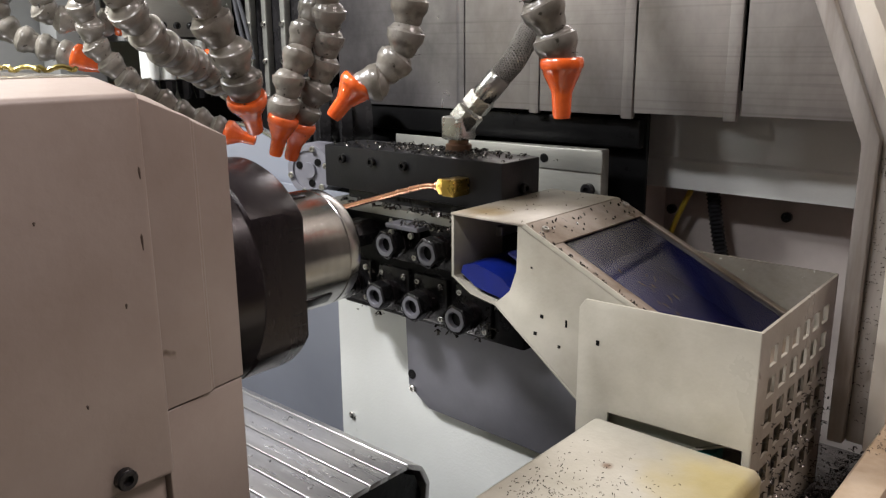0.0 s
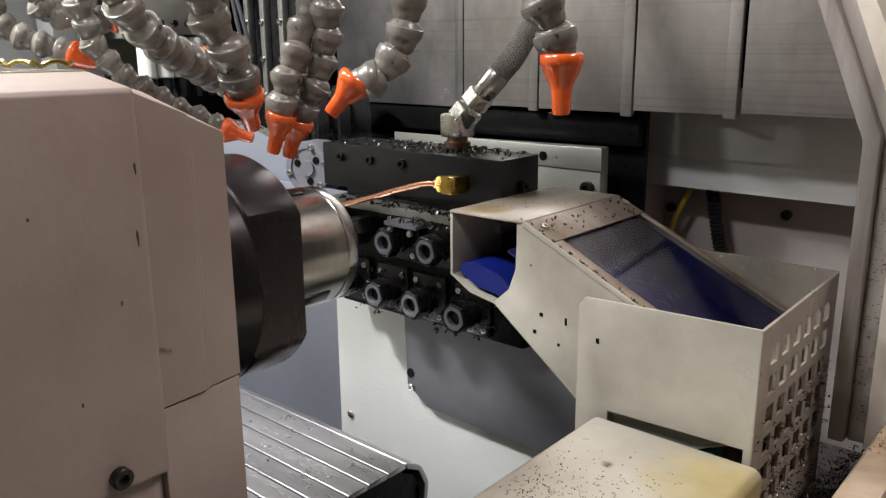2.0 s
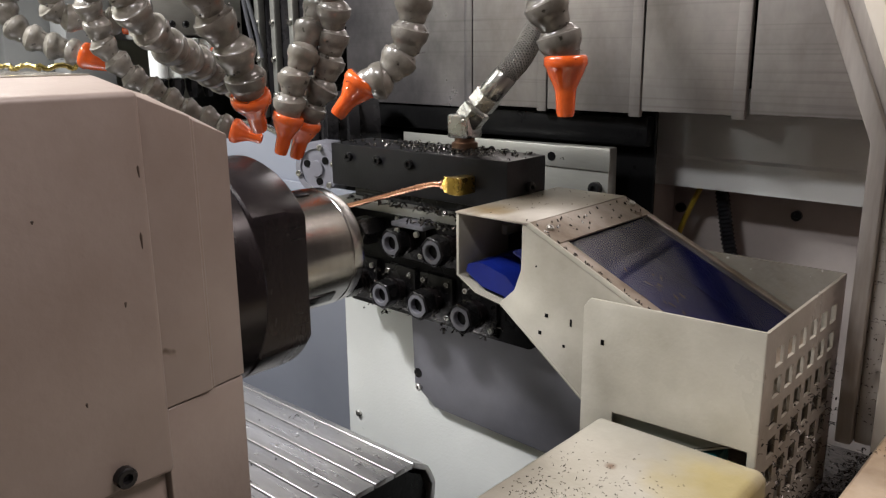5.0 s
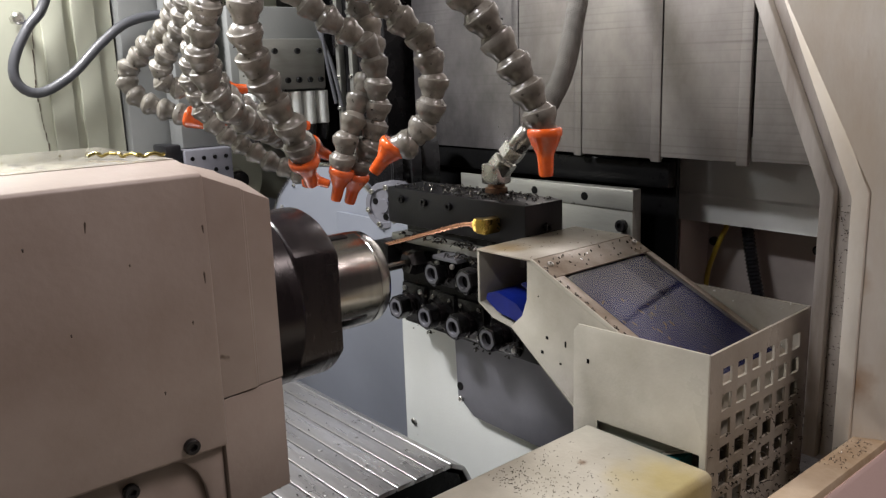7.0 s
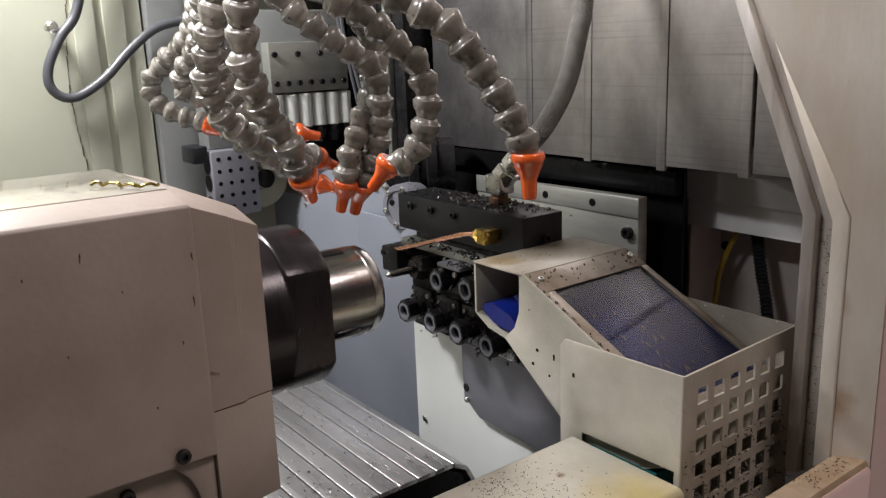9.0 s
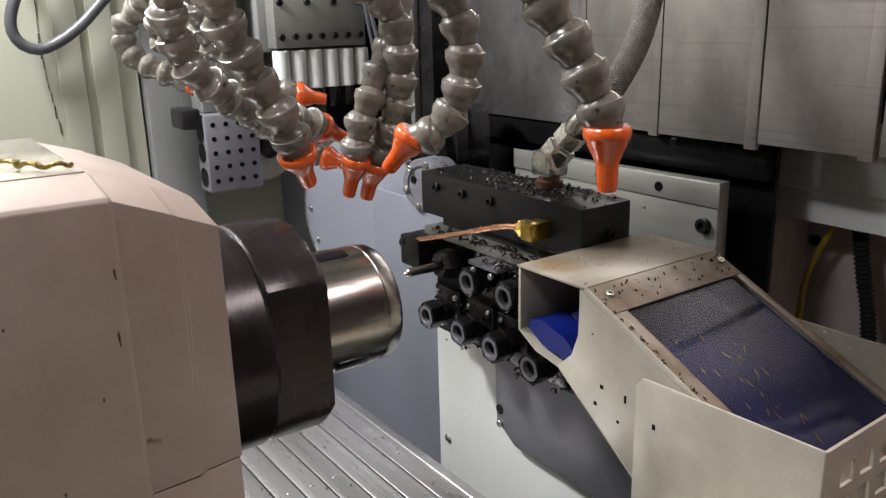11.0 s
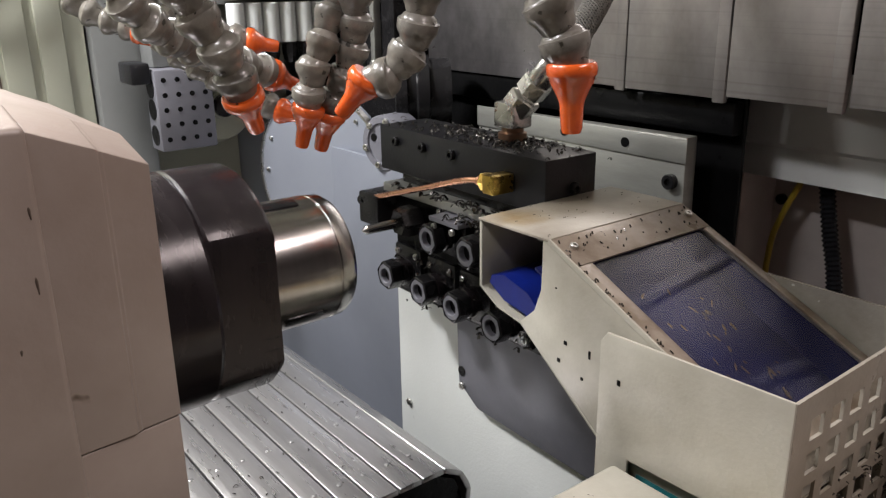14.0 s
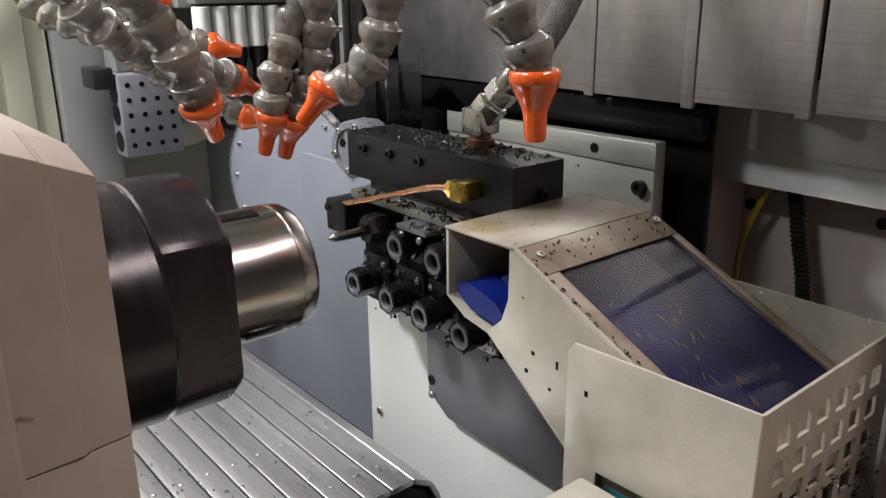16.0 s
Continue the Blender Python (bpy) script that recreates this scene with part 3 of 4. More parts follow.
rivet_bm = revolve([(0, 0.0022), (0.0006, 0.0020), (0.0009, 0.0012)], Matrix(), 10)
rivet_me = bpy.data.meshes.new("rivet")
rivet_bm.to_mesh(rivet_me)
rivet_bm.free()
rivet_me.materials.append(M["slat"])
for k in range(10):
    for x in (-0.47, -0.55):
        piece("rivet", rivet_me, apron, pose(x, 0.432 - 0.011 - SL * k, 0.1490))

# tool carriage: column, plate, blocks ---------------------------------------
column = thing("tool_column", (-0.45, 0.58, -0.1), "white painted tool column with a grey bolted tool plate", "machine column")
part("column_body", box(-0.592, -0.30, 0.497, 0.66, -0.1, 0.268, 0.003), "column", column)
bm = prism([(-0.490, 0.262), (-0.487, 0.188), (-0.462, 0.172), (-0.308, 0.168), (-0.306, 0.262)], "y", 0.488, 0.4975, 0.0015)
plate = part("tool_plate", bm, "toolplate", column, "grey steel tool plate")
for x, z in ((-0.481, 0.187),):
    piece("plate_screw", SCREW_BRIGHT, column, frame_of((x, 0.4885, z), (0, -1, 0)))
part("plate_hole", revolve([(0, 0.0045), (0.0012, 0.0045), (0.0012, 0.0025)], frame_of((-0.482, 0.4885, 0.2005), (0, -1, 0)), 16), "dark", column, "dark bolt hole")
for x, z in ((-0.575, 0.128), (-0.40, 0.05)):
    piece("column_screw", SCREW_BRIGHT, column, frame_of((x, 0.4975, z), (0, -1, 0)))
structure("blue_sheet", box(-1.08, -0.60, 0.56, 0.565, -0.05, 0.34), "bluegrey", "blue-grey sheet behind the slat cover")

# gang tool holders
XS_LOW, XS_UP = (-0.527, -0.481, -0.439, -0.393), (-0.511, -0.467, -0.421)


def tool_holder():
    """One live tool holder at the origin, its collet nut facing -y."""
    t = thing("tool_holder", (0, 0, 0), "black collet tool holder with an oily hexagon nut", "tool holder", "gang tool holders")
    back = frame_of((0, 0, 0), (0, 1, 0))
    bm = revolve([(0.004, 0.0100), (0.0, 0.0112), (0.001, 0.0128), (0.010, 0.0132), (0.0125, 0.0125)], back, 6, False, 0.2)
    bmesh.ops.bevel(bm, geom=[e for e in bm.edges if abs(e.verts[0].co.y - e.verts[1].co.y) > 0.006], offset=0.0016, segments=2, profile=0.5, affect="EDGES")
    part("nut", bm, "black", t, "black hexagon collet nut")
    part("collet", revolve([(0.0035, 0.0104), (0.0006, 0.0096), (0.0002, 0.0066), (0.001, 0.0060), (0.016, 0.0057)], back, 24, False), "toolplate", t, "grey collet face with a round bore")
    part("bore", revolve([(0.0050, 0.0059), (0.0051, 0.0005)], back, 20, True), "dark", t)
    part("collar", revolve([(0.0125, 0.0100), (0.0135, 0.0118), (0.019, 0.0118), (0.0205, 0.0095), (0.026, 0.0095)], back, 28), "chuck", t)
    b = part("block", box(-0.0185, 0.0185, 0.024, 0.075, -0.019, 0.021, 0.0018), "black", t, "black clamping block")
    for x, z in ((0.013, 0.015), (0.013, -0.013), (-0.013, 0.015)):
        piece("block_screw", SCREW_SMALL, t, frame_of((x, 0.0242, z), (0, -1, 0)))
    return t


first = tool_holder()
first.location = (XS_LOW[0], 0.441, 0.287)
for x in XS_LOW[1:]:
    copy_thing(first, pose(x, 0.441 + (x + 0.527) * 0.01, 0.287 - (x + 0.527) * 0.02))
for x in XS_UP[1:]:
    copy_thing(first, pose(x, 0.441, 0.3335))
# the holder with a drill in it
drill = thing("drill_holder", (XS_UP[0], 0.441, 0.336), "black tool holder with a short steel drill", "tool holder")
back = frame_of((XS_UP[0], 0.441, 0.336), (0, 1, 0))
part("nut", revolve([(0.006, 0.006), (0.004, 0.0105), (0.010, 0.0132), (0.022, 0.0132), (0.025, 0.010), (0.05, 0.010)], back, 6, True), "black", drill)
part("bit", revolve([(-0.030, 0.0006), (-0.026, 0.0038), (0.0, 0.0040), (0.008, 0.0040)], back, 12, True), "steel", drill, "short steel drill")
# carrier behind the holders and the small grey cap blocks
gang = thing("tool_carrier", (-0.45, 0.53, 0.262), "black oily gang tool carrier between column and coolant block", "tool carrier")
part("carrier_body", box(-0.550, -0.345, 0.470, 0.60, 0.262, 0.352, 0.002), "dark", gang)
part("carrier_shelf", box(-0.556, -0.362, 0.462, 0.522, 0.3525, 0.3600, 0.001), "plate", gang, "grey steel strip")
part("carrier_neck", box(-0.545, -0.385, 0.475, 0.518, 0.3602, 0.3685, 0.001), "black", gang)
for x, w in ((-0.452, 0.018),):
    part("cap_block", box(x - w, x + w, 0.446, 0.469, 0.3475, 0.3515, 0.0010), "toolplate", gang, "grey cap block")
for x, z in ((-0.462, 0.3445), (-0.440, 0.3445)):
    piece("cap_screw", SCREW_SMALL, gang, frame_of((x, 0.4462, z), (0, -1, 0)))
part("side_block", box(-0.578, -0.548, 0.450, 0.52, 0.322, 0.350, 0.002), "black", gang, "black end block at the tube tip")

# coolant block with fittings
block = thing("coolant_block", (-0.465, 0.515, 0.3685), "black steel coolant manifold block strewn with dark swarf", "manifold block")
part("block_body", box(-0.570, -0.3685, 0.470, 0.520, 0.3685, 0.4065, 0.0012), "block", block, "black oxide block")
for x in (-0.545, -0.508, -0.470):
    piece("block_screw", SCREW, block, frame_of((x, 0.4705, 0.3955), (0, -1, 0)))
for x, z in ((-0.3682, 0.384),):
    piece("plug", SCREW, block, frame_of((x, 0.497, z), (1, 0, 0)))

pipe = thing("copper_pipe", (-0.405, 0.462, 0.378), "thin bent copper coolant pipe with a brass fitting on the block", "coolant pipe")
part("elbow", box(-0.4115, -0.3990, 0.4500, 0.4695, 0.3795, 0.3930, 0.0012), "brass", pipe, "square brass elbow")
part("fitting", revolve([(0.0, 0.0062), (0.001, 0.0070), (0.0065, 0.0070), (0.0075, 0.0060)], frame_of((-0.4116, 0.4580, 0.3862), (-1, -0.10, -0.03)), 6), "brass", pipe, "hexagon brass nut")
part("ferrule", revolve([(0, 0.0042), (0.003, 0.0042), (0.0045, 0.0030)], frame_of((-0.4190, 0.4570, 0.3858), (-1, -0.10, -0.06)), 12), "copper", pipe)
part("tube", tube([(-0.421, 0.4570, 0.3856), (-0.434, 0.4560, 0.3842), (-0.458, 0.4550, 0.3775), (-0.490, 0.4545, 0.3675), (-0.530, 0.4540, 0.3555), (-0.573, 0.4530, 0.3425)], 0.0025, 0.004, 12), "copper", pipe, "bent copper tube")
part("tip", revolve([(0, 0.0046), (0.006, 0.0046)], frame_of((-0.572, 0.4532, 0.3428), (-1, 0, -0.3)), 12), "black", pipe)

hose = thing("braided_hose", (-0.432, 0.505, 0.4065), "braided steel coolant hose on a bright elbow fitting", "hose")
part("adapter", revolve([(0, 0.011), (0.006, 0.011), (0.007, 0.0085), (0.011, 0.0085)], frame_of((-0.440, 0.505, 0.4065), (0, 0, 1)), 20), "bronze", hose, "brown threaded adapter")
bm = box(-0.451, -0.429, 0.495, 0.515, 0.4165, 0.436, 0.002)
part("elbow", bm, "bright", hose, "bright square elbow")
way = (0.63, 0.20, 0.75)
part("hex_nut", revolve([(0, 0.011), (0.001, 0.0125), (0.013, 0.0125), (0.014, 0.011)], frame_of((-0.438, 0.506, 0.430), way), 6), "bright", hose, "bright hexagon nut")
part("hex_nut", revolve([(0.0165, 0.0095), (0.0175, 0.0118), (0.029, 0.0118), (0.030, 0.010)], frame_of((-0.438, 0.506, 0.430), way), 6), "bright", hose)
part("ferrule", revolve([(0.028, 0.0095), (0.030, 0.0100), (0.050, 0.0100), (0.052, 0.0088)], frame_of((-0.438, 0.506, 0.430), way), 24), "bright", hose, "crimped steel ferrule")
part("jacket", tube([(-0.407, 0.516, 0.467), (-0.397, 0.527, 0.485), (-0.399, 0.556, 0.520), (-0.407, 0.580, 0.565), (-0.418, 0.600, 0.60), (-0.44, 0.62, 0.66), (-0.5, 0.63, 0.75), (-0.6, 0.62, 0.85)], 0.0088, 0.003, 14, 0.03), "braid", hose, "woven steel braid")

HOSE_LINE = [(-0.407, 0.516, 0.467), (-0.397, 0.527, 0.485), (-0.399, 0.556, 0.520), (-0.407, 0.580, 0.565), (-0.418, 0.600, 0.60), (-0.44, 0.62, 0.66), (-0.5, 0.63, 0.75)]


def braid(points, r, strands, pitch, thick):
    """Flat wires wound both ways round a line."""
    line = smooth_line(points, 0.0022)
    turns = frames_along(line)
    verts, faces = [], []
    for hand in (1, -1):
        for n in range(strands):
            base = len(verts)
            for i, m in enumerate(turns):
                a = hand * 2 * math.pi * i * 0.0022 / pitch + 2 * math.pi * n / strands
                lift = r + (0.0004 if (i // 2 + n) % 2 == (hand > 0) else 0.0)
                for da, dr in ((-thick, 0.0), (0.0, 0.0006), (thick, 0.0)):
                    verts.append(tuple(m @ Vector(((lift + dr) * math.cos(a + da), (lift + dr) * math.sin(a + da), 0))))
            for i in range(len(line) - 1):
                b = base + 3 * i
                faces += [(b, b + 1, b + 4, b + 3), (b + 1, b + 2, b + 5, b + 4)]
    bm = bmesh.new()
    vs = [bm.verts.new(v) for v in verts]
    for f in faces:
        bm.faces.new([vs[k] for k in f])
    return bm


tagged(part("braid", braid(HOSE_LINE, 0.0090, 13, 0.026, 0.15), "wire", hose, "woven bright steel wires"), kind="stuff")

# bearing plate behind
bp = thing("bearing_plate", (-0.5, 0.655, 0.30), "light ground steel plate bolted in front of the black beam", "plate")
part("plate_body", prism([(-0.66, 0.27), (-0.66, 0.392), (-0.392, 0.396), (-0.390, 0.27)], "y", 0.657, 0.672, 0.0012), "plate", bp)
part("plate_rail", box(-0.66, -0.390, 0.655, 0.657, 0.374, 0.395, 0.0006), "plate", bp)
piece("plate_bolt", SCREW, bp, frame_of((-0.404, 0.657, 0.357), (0, -1, 0)) @ Matrix.Scale(1.6, 4))
for x, z in ((-0.455, 0.384), (-0.53, 0.384)):
    part("plate_hole", revolve([(0, 0.0045), (0.0008, 0.0045)], frame_of((x, 0.655, z), (0, -1, 0)), 16), "dark", bp)

# parts chute ------------------------------------------------------------------
chute = thing("parts_chute", (-0.27, 0.475, 0.30), "cream sheet-metal parts chute with a dark plastic window", "parts chute")
Y0, Y1, TH = 0.4125, 0.538, 0.0016
KNEE, END = (-0.307, 0.3765), (-0.155, 0.304)
LOWL, LOWM = (-0.368, 0.331), (-0.330, 0.319)
for y, nm in ((Y0, "side_panel"), (Y1 - TH, "side_panel")):
    if y == Y0:
        prof = [(-0.312, 0.3765), KNEE, END, (-0.155, 0.272), (-0.225, 0.240), (-0.330, 0.319), (-0.318, 0.330), (-0.3125, 0.345), (-0.312, 0.362)]
    else:
        prof = [(-0.368, 0.3765), KNEE, END, (-0.155, 0.272), (-0.225, 0.240), (-0.330, 0.319), (-0.352, 0.322), (-0.368, 0.331)]
    part(nm, prism(prof, "y", y, y + TH, 0.0003), "sheet", chute, "cream side panel with dark specks")
part("mouth_edge", prism([(-0.3695, 0.3765), (-0.3695, 0.331), (-0.367, 0.331), (-0.367, 0.3765)], "y", Y0, Y1, 0.0004), "sheet", chute)
part("top_panel", prism([(-0.3695, 0.3767), (-0.307, 0.3767), (-0.307, 0.3783), (-0.3695, 0.3783)], "y", Y0 - 0.001, Y1, 0.0004), "chute_top", chute, "cream top panel stained yellow with oil")
part("floor_panel", prism([(-0.368, 0.331), (-0.352, 0.3215), (-0.330, 0.3175), (-0.225, 0.238), (-0.155, 0.270), (-0.155, 0.2715), (-0.225, 0.2395), (-0.330, 0.319), (-0.352, 0.323), (-0.3675, 0.3325)], "y", Y0, Y1, 0.0), "sheet", chute)
part("under_bracket", prism([(-0.352, 0.3195), (-0.331, 0.3165), (-0.2265, 0.2370), (-0.2265, 0.2150), (-0.348, 0.3030)], "y", 0.440, 0.4865, 0.001), "dark", chute, "black bracket under the chute floor")
# blue liner in the mouth and down the slide
part("liner", prism([(-0.364, 0.3345), (-0.350, 0.3260), (-0.330, 0.3225), (-0.226, 0.243), (-0.160, 0.274), (-0.160, 0.276), (-0.226, 0.2465), (-0.328, 0.337), (-0.350, 0.343), (-0.362, 0.340)], "y", Y0 + 0.004, Y1 - 0.004, 0.0), "blue", chute, "blue plastic liner")
part("liner_slide", prism([(-0.322, 0.356), (-0.166, 0.282), (-0.166, 0.2805), (-0.322, 0.3545)], "y", Y0 + 0.004, Y1 - 0.0022, 0.0), "slide", chute, "dark blue plastic slide under the window")
part("liner_wall", prism([(-0.322, 0.3565), (-0.318, 0.3700), (-0.307, 0.3715), (-0.160, 0.3020), (-0.160, 0.2795)], "y", Y1 - 0.0038, Y1 - 0.0024), "slide", chute, "blue plastic lining of the far side")
g = random.Random(8)
bm = bmesh.new()
for k in range(46):
    u = g.betavariate(2.6, 1.4)
    x, y = -0.320 + 0.150 * u, Y0 + 0.02 + (0.085 - 0.03 * u) * g.random() + 0.02 * u
    m = pose(x, y, 0.3556 - 0.4744 * (x + 0.322) + 0.0013, 0, 25, g.uniform(-50, 20)) @ Matrix.Diagonal((g.uniform(0.0015, 0.0075), g.uniform(0.0006, 0.0018), 0.0009, 1))
    r = bmesh.ops.create_icosphere(bm, subdivisions=1, radius=0.6)
    bmesh.ops.transform(bm, matrix=m, verts=r["verts"])
tagged(part("debris", bm, "debris", chute, "brown oily debris on the slide"), kind="stuff")
# slanted roof: frame strips round the window, built in the plane of the slope
sl = Vector((END[0] - KNEE[0], 0, END[1] - KNEE[1]))
SLEN = sl.length
sx = sl.normalized()
slope = Matrix(((sx.x, 0, -sx.z, KNEE[0]), (0, 1, 0, 0), (sx.z, 0, sx.x, KNEE[1]), (0, 0, 0, 1)))


def on_slope(a0, a1, y0, y1, h0, h1, bevel=0.0003):
    b = box(a0, a1, y0, y1, h0, h1, bevel)
    b.transform(slope)
    return b


wf = part("window_frame", on_slope(0.0, 0.024, Y0, Y1, 0.0, 0.0016), "frame_dirty", chute, "cream window frame browned with oil")
part("frame_strip", on_slope(0.0245, SLEN - 0.012, Y0, Y0 + 0.0125, 0.0, 0.0016), "frame_dirty", chute)
part("frame_strip", on_slope(0.0245, SLEN - 0.012, Y1 - 0.0065, Y1, 0.0, 0.0016), "frame_dirty", chute)
part("frame_strip", on_slope(SLEN - 0.0115, SLEN, Y0, Y1, 0.0, 0.0016), "frame_dirty", chute)
part("window", on_slope(0.010, SLEN - 0.006, Y0 + 0.008, Y1 - 0.004, -0.0018, -0.0002, 0.0), "window", chute, "dark scratched plastic window", False).visible_shadow = False
part("end_panel", prism([(-0.1565, 0.272), (-0.1565, 0.304), (-0.155, 0.304), (-0.155, 0.272)], "y", Y0, Y1), "sheet", chute)
part("rim", on_slope(-0.0005, SLEN, Y0 - 0.0012, Y0 + 0.0004, -0.001, 0.0026, 0.0006), "sheet", chute)
for a, y in ((0.010, 0.423), (0.010, 0.531), (SLEN - 0.006, 0.424)):
    piece("frame_screw", SCREW_SMALL, wf, slope @ pose(a, y, 0.0014))
# rust and swarf beads along the frame edge
rng = random.Random(4)
bm = bmesh.new()
for k in range(90):
    a = rng.uniform(0.01, SLEN * 0.75) if k < 55 else rng.uniform(0.002, 0.02)
    y = Y0 + rng.uniform(0.0, 0.004) if k < 55 else rng.uniform(Y0, Y1)
    m = slope @ pose(a, y, 0.0022, rng.uniform(0, 60), rng.uniform(0, 60), rng.uniform(-30, 30)) @ Matrix.Diagonal((rng.uniform(0.0006, 0.0022), 0.0007, 0.0006, 1))
    r = bmesh.ops.create_cube(bm, size=1.0)
    bmesh.ops.transform(bm, matrix=m, verts=r["verts"])
tagged(part("dirt", bm, "chips", chute, "rusty swarf crumbs", False), kind="stuff")

for x, z, w, h in ((-0.291, 0.318, 0.0026, 0.0026), (-0.272, 0.317, 0.0016, 0.0050), (-0.296, 0.305, 0.0026, 0.0026), (-0.277, 0.300, 0.0020, 0.0020), (-0.300, 0.350, 0.0012, 0.0012)):
    part("hole", box(x - w / 2, x + w / 2, Y0 - 0.0004, Y0 + 0.001, z - h / 2, z + h / 2, 0.0003), "dark", chute, "small dark hole")

# perforated basket
basket = thing("parts_basket", (-0.2, 0.475, 0.19), "cream sheet-metal parts basket with a perforated side", "parts basket")
BX0, BX1, BY0, BY1, BZ0, BZ1 = -0.259, -0.146, 0.4065, 0.5435, 0.195, 0.341
bt = 0.0018
front = prism([(BX0, BZ0), (BX0, 0.333), (BX0 + 0.0045, 0.339), (BX1, BZ1 + 0.001), (BX1, BZ0 + 0.012), (-0.151, BZ0 + 0.012), (-0.151, 0.2705), (-0.236, 0.2680), (-0.236, BZ0)], "y", BY0, BY0 + bt, 0.0004)
part("front_panel", front, "sheet", basket, "cream front panel with a slot")
part("back_panel", box(BX0, BX1, BY1 - bt, BY1, BZ0, BZ1 + 0.004), "sheet_wet_glints", basket, "wet cream back panel with glints painted as white specks")
part("floor_panel", box(BX0, BX1, BY0 + bt, BY1 - bt, BZ0, BZ0 + bt), "sheet", basket)
part("far_panel", box(BX0, BX0 + bt, BY0 + bt, BY1 - bt, BZ0, 0.27), "sheet", basket)
# side panel with square holes: a grid of bars
hy = [BY0 + 0.017 + 0.0188 * i for i in range(6)]
hz = [0.229 + 0.0187 * i for i in range(6)]
HOLE = 0.0118
ys = [BY0 + bt] + [v for y in hy for v in (y, y + HOLE)] + [BY1 - bt]
zs = [BZ0] + [v for z in hz for v in (z - HOLE / 2, z + HOLE / 2)] + [BZ1]
bm = bmesh.new()
grid = {}


def gv(i, j, x):
    if (i, j, x) not in grid:
        grid[(i, j, x)] = bm.verts.new((x, ys[i], zs[j] + (0.0035 * (ys[i] - BY0) / (BY1 - BY0) if j == len(zs) - 1 else 0)))
    return grid[(i, j, x)]


xa, xb = BX1 - bt, BX1
hole = lambda i, j: i % 2 == 1 and j % 2 == 1
for i in range(len(ys) - 1):
    for j in range(len(zs) - 1):
        if hole(i, j):
            for (a, b, c, d) in ((i, j, i + 1, j), (i + 1, j, i + 1, j + 1), (i + 1, j + 1, i, j + 1), (i, j + 1, i, j)):
                bm.faces.new((gv(a, b, xa), gv(c, d, xa), gv(c, d, xb), gv(a, b, xb)))
        else:
            for x in (xa, xb):
                bm.faces.new((gv(i, j, x), gv(i + 1, j, x), gv(i + 1, j + 1, x), gv(i, j + 1, x)))
n_y, n_z = len(ys) - 1, len(zs) - 1
for i in range(n_y):
    for j in (0, n_z):
        bm.faces.new((gv(i, j, xa), gv(i + 1, j, xa), gv(i + 1, j, xb), gv(i, j, xb)))
for j in range(n_z):
    for i in (0, n_y):
        bm.faces.new((gv(i, j, xa), gv(i, j + 1, xa), gv(i, j + 1, xb), gv(i, j, xb)))
# this side lies in shade: part of its darker cream is painted shade
part("side_panel", bm, "sheet_dirty_shaded", basket, "cream side panel with rows of square holes", False)
part("hole", box(-0.2462, -0.2438, BY0 - 0.0004, BY0 + 0.001, 0.3105, 0.3140, 0.0004), "dark", basket, "small dark hole")
part("teal_insert", box(-0.234, -0.170, 0.412, 0.430, 0.225, 0.2585, 0.001), "teal", basket, "teal plastic insert behind the slot")

# foreground cover block
blk = thing("way_cover_block", (-0.19, 0.15, 0.10), "cream painted cover box with swarf and a yellow stain", "cover box")
part("box_body", loft([[(-0.243, y, 0.0), (-0.243, y, 0.263), (-0.240, y, 0.2655), (-0.141, y, 0.2655), (-0.137, y, 0.262), (-0.137, y, 0.0)] for y in (-0.3, 0.4015)], 0.002), "box_paint", blk)

# flexible coolant hoses ---------------------------------------------------------


def segment_mesh(r, pitch):
    bm = revolve([(-0.10 * pitch, 0.45 * r), (-0.02 * pitch, 0.60 * r), (0.08 * pitch, 0.70 * r), (0.20 * pitch, 0.745 * r), (0.30 * pitch, 0.78 * r), (0.38 * pitch, 0.85 * r), (0.46 * pitch, 0.93 * r), (0.55 * pitch, 0.985 * r), (0.68 * pitch, 1.0 * r), (0.78 * pitch, 1.01 * r), (0.815 * pitch, 0.995 * r), (0.830 * pitch, 0.89 * r), (0.90 * pitch, 0.84 * r), (0.98 * pitch, 0.75 * r), (1.06 * pitch, 0.60 * r), (1.12 * pitch, 0.4 * r)], Matrix(), 22)
    me = bpy.data.meshes.new("segment")
    bmesh.ops.recalc_face_normals(bm, faces=bm.faces)
    bm.to_mesh(me)
    bm.free()
    me.materials.append(M["hose"])
    me.shade_smooth()
    me.set_sharp_from_angle(angle=radians(55))
    return me


def nozzle_mesh(r, length):
    bm = revolve([(-0.003, 0.98 * r), (-0.002, 1.08 * r), (0.0, 1.11 * r), (0.0025, 1.10 * r), (0.0035, 1.02 * r), (length * 0.22, 0.93 * r), (length * 0.36, 0.74 * r), (length * 0.50, 0.57 * r), (length * 0.56, 0.53 * r), (length * 0.93, 0.47 * r), (length, 0.41 * r), (length, 0.30 * r), (length * 0.7, 0.28 * r)], Matrix(), 20)
    me = bpy.data.meshes.new("nozzle")
    bmesh.ops.recalc_face_normals(bm, faces=bm.faces)
    bm.to_mesh(me)
    bm.free()
    me.materials.append(M["orange"])
    me.shade_smooth()
    me.set_sharp_from_angle(angle=radians(40))
    return me


SEG = {}
HOSE_POINTS = []


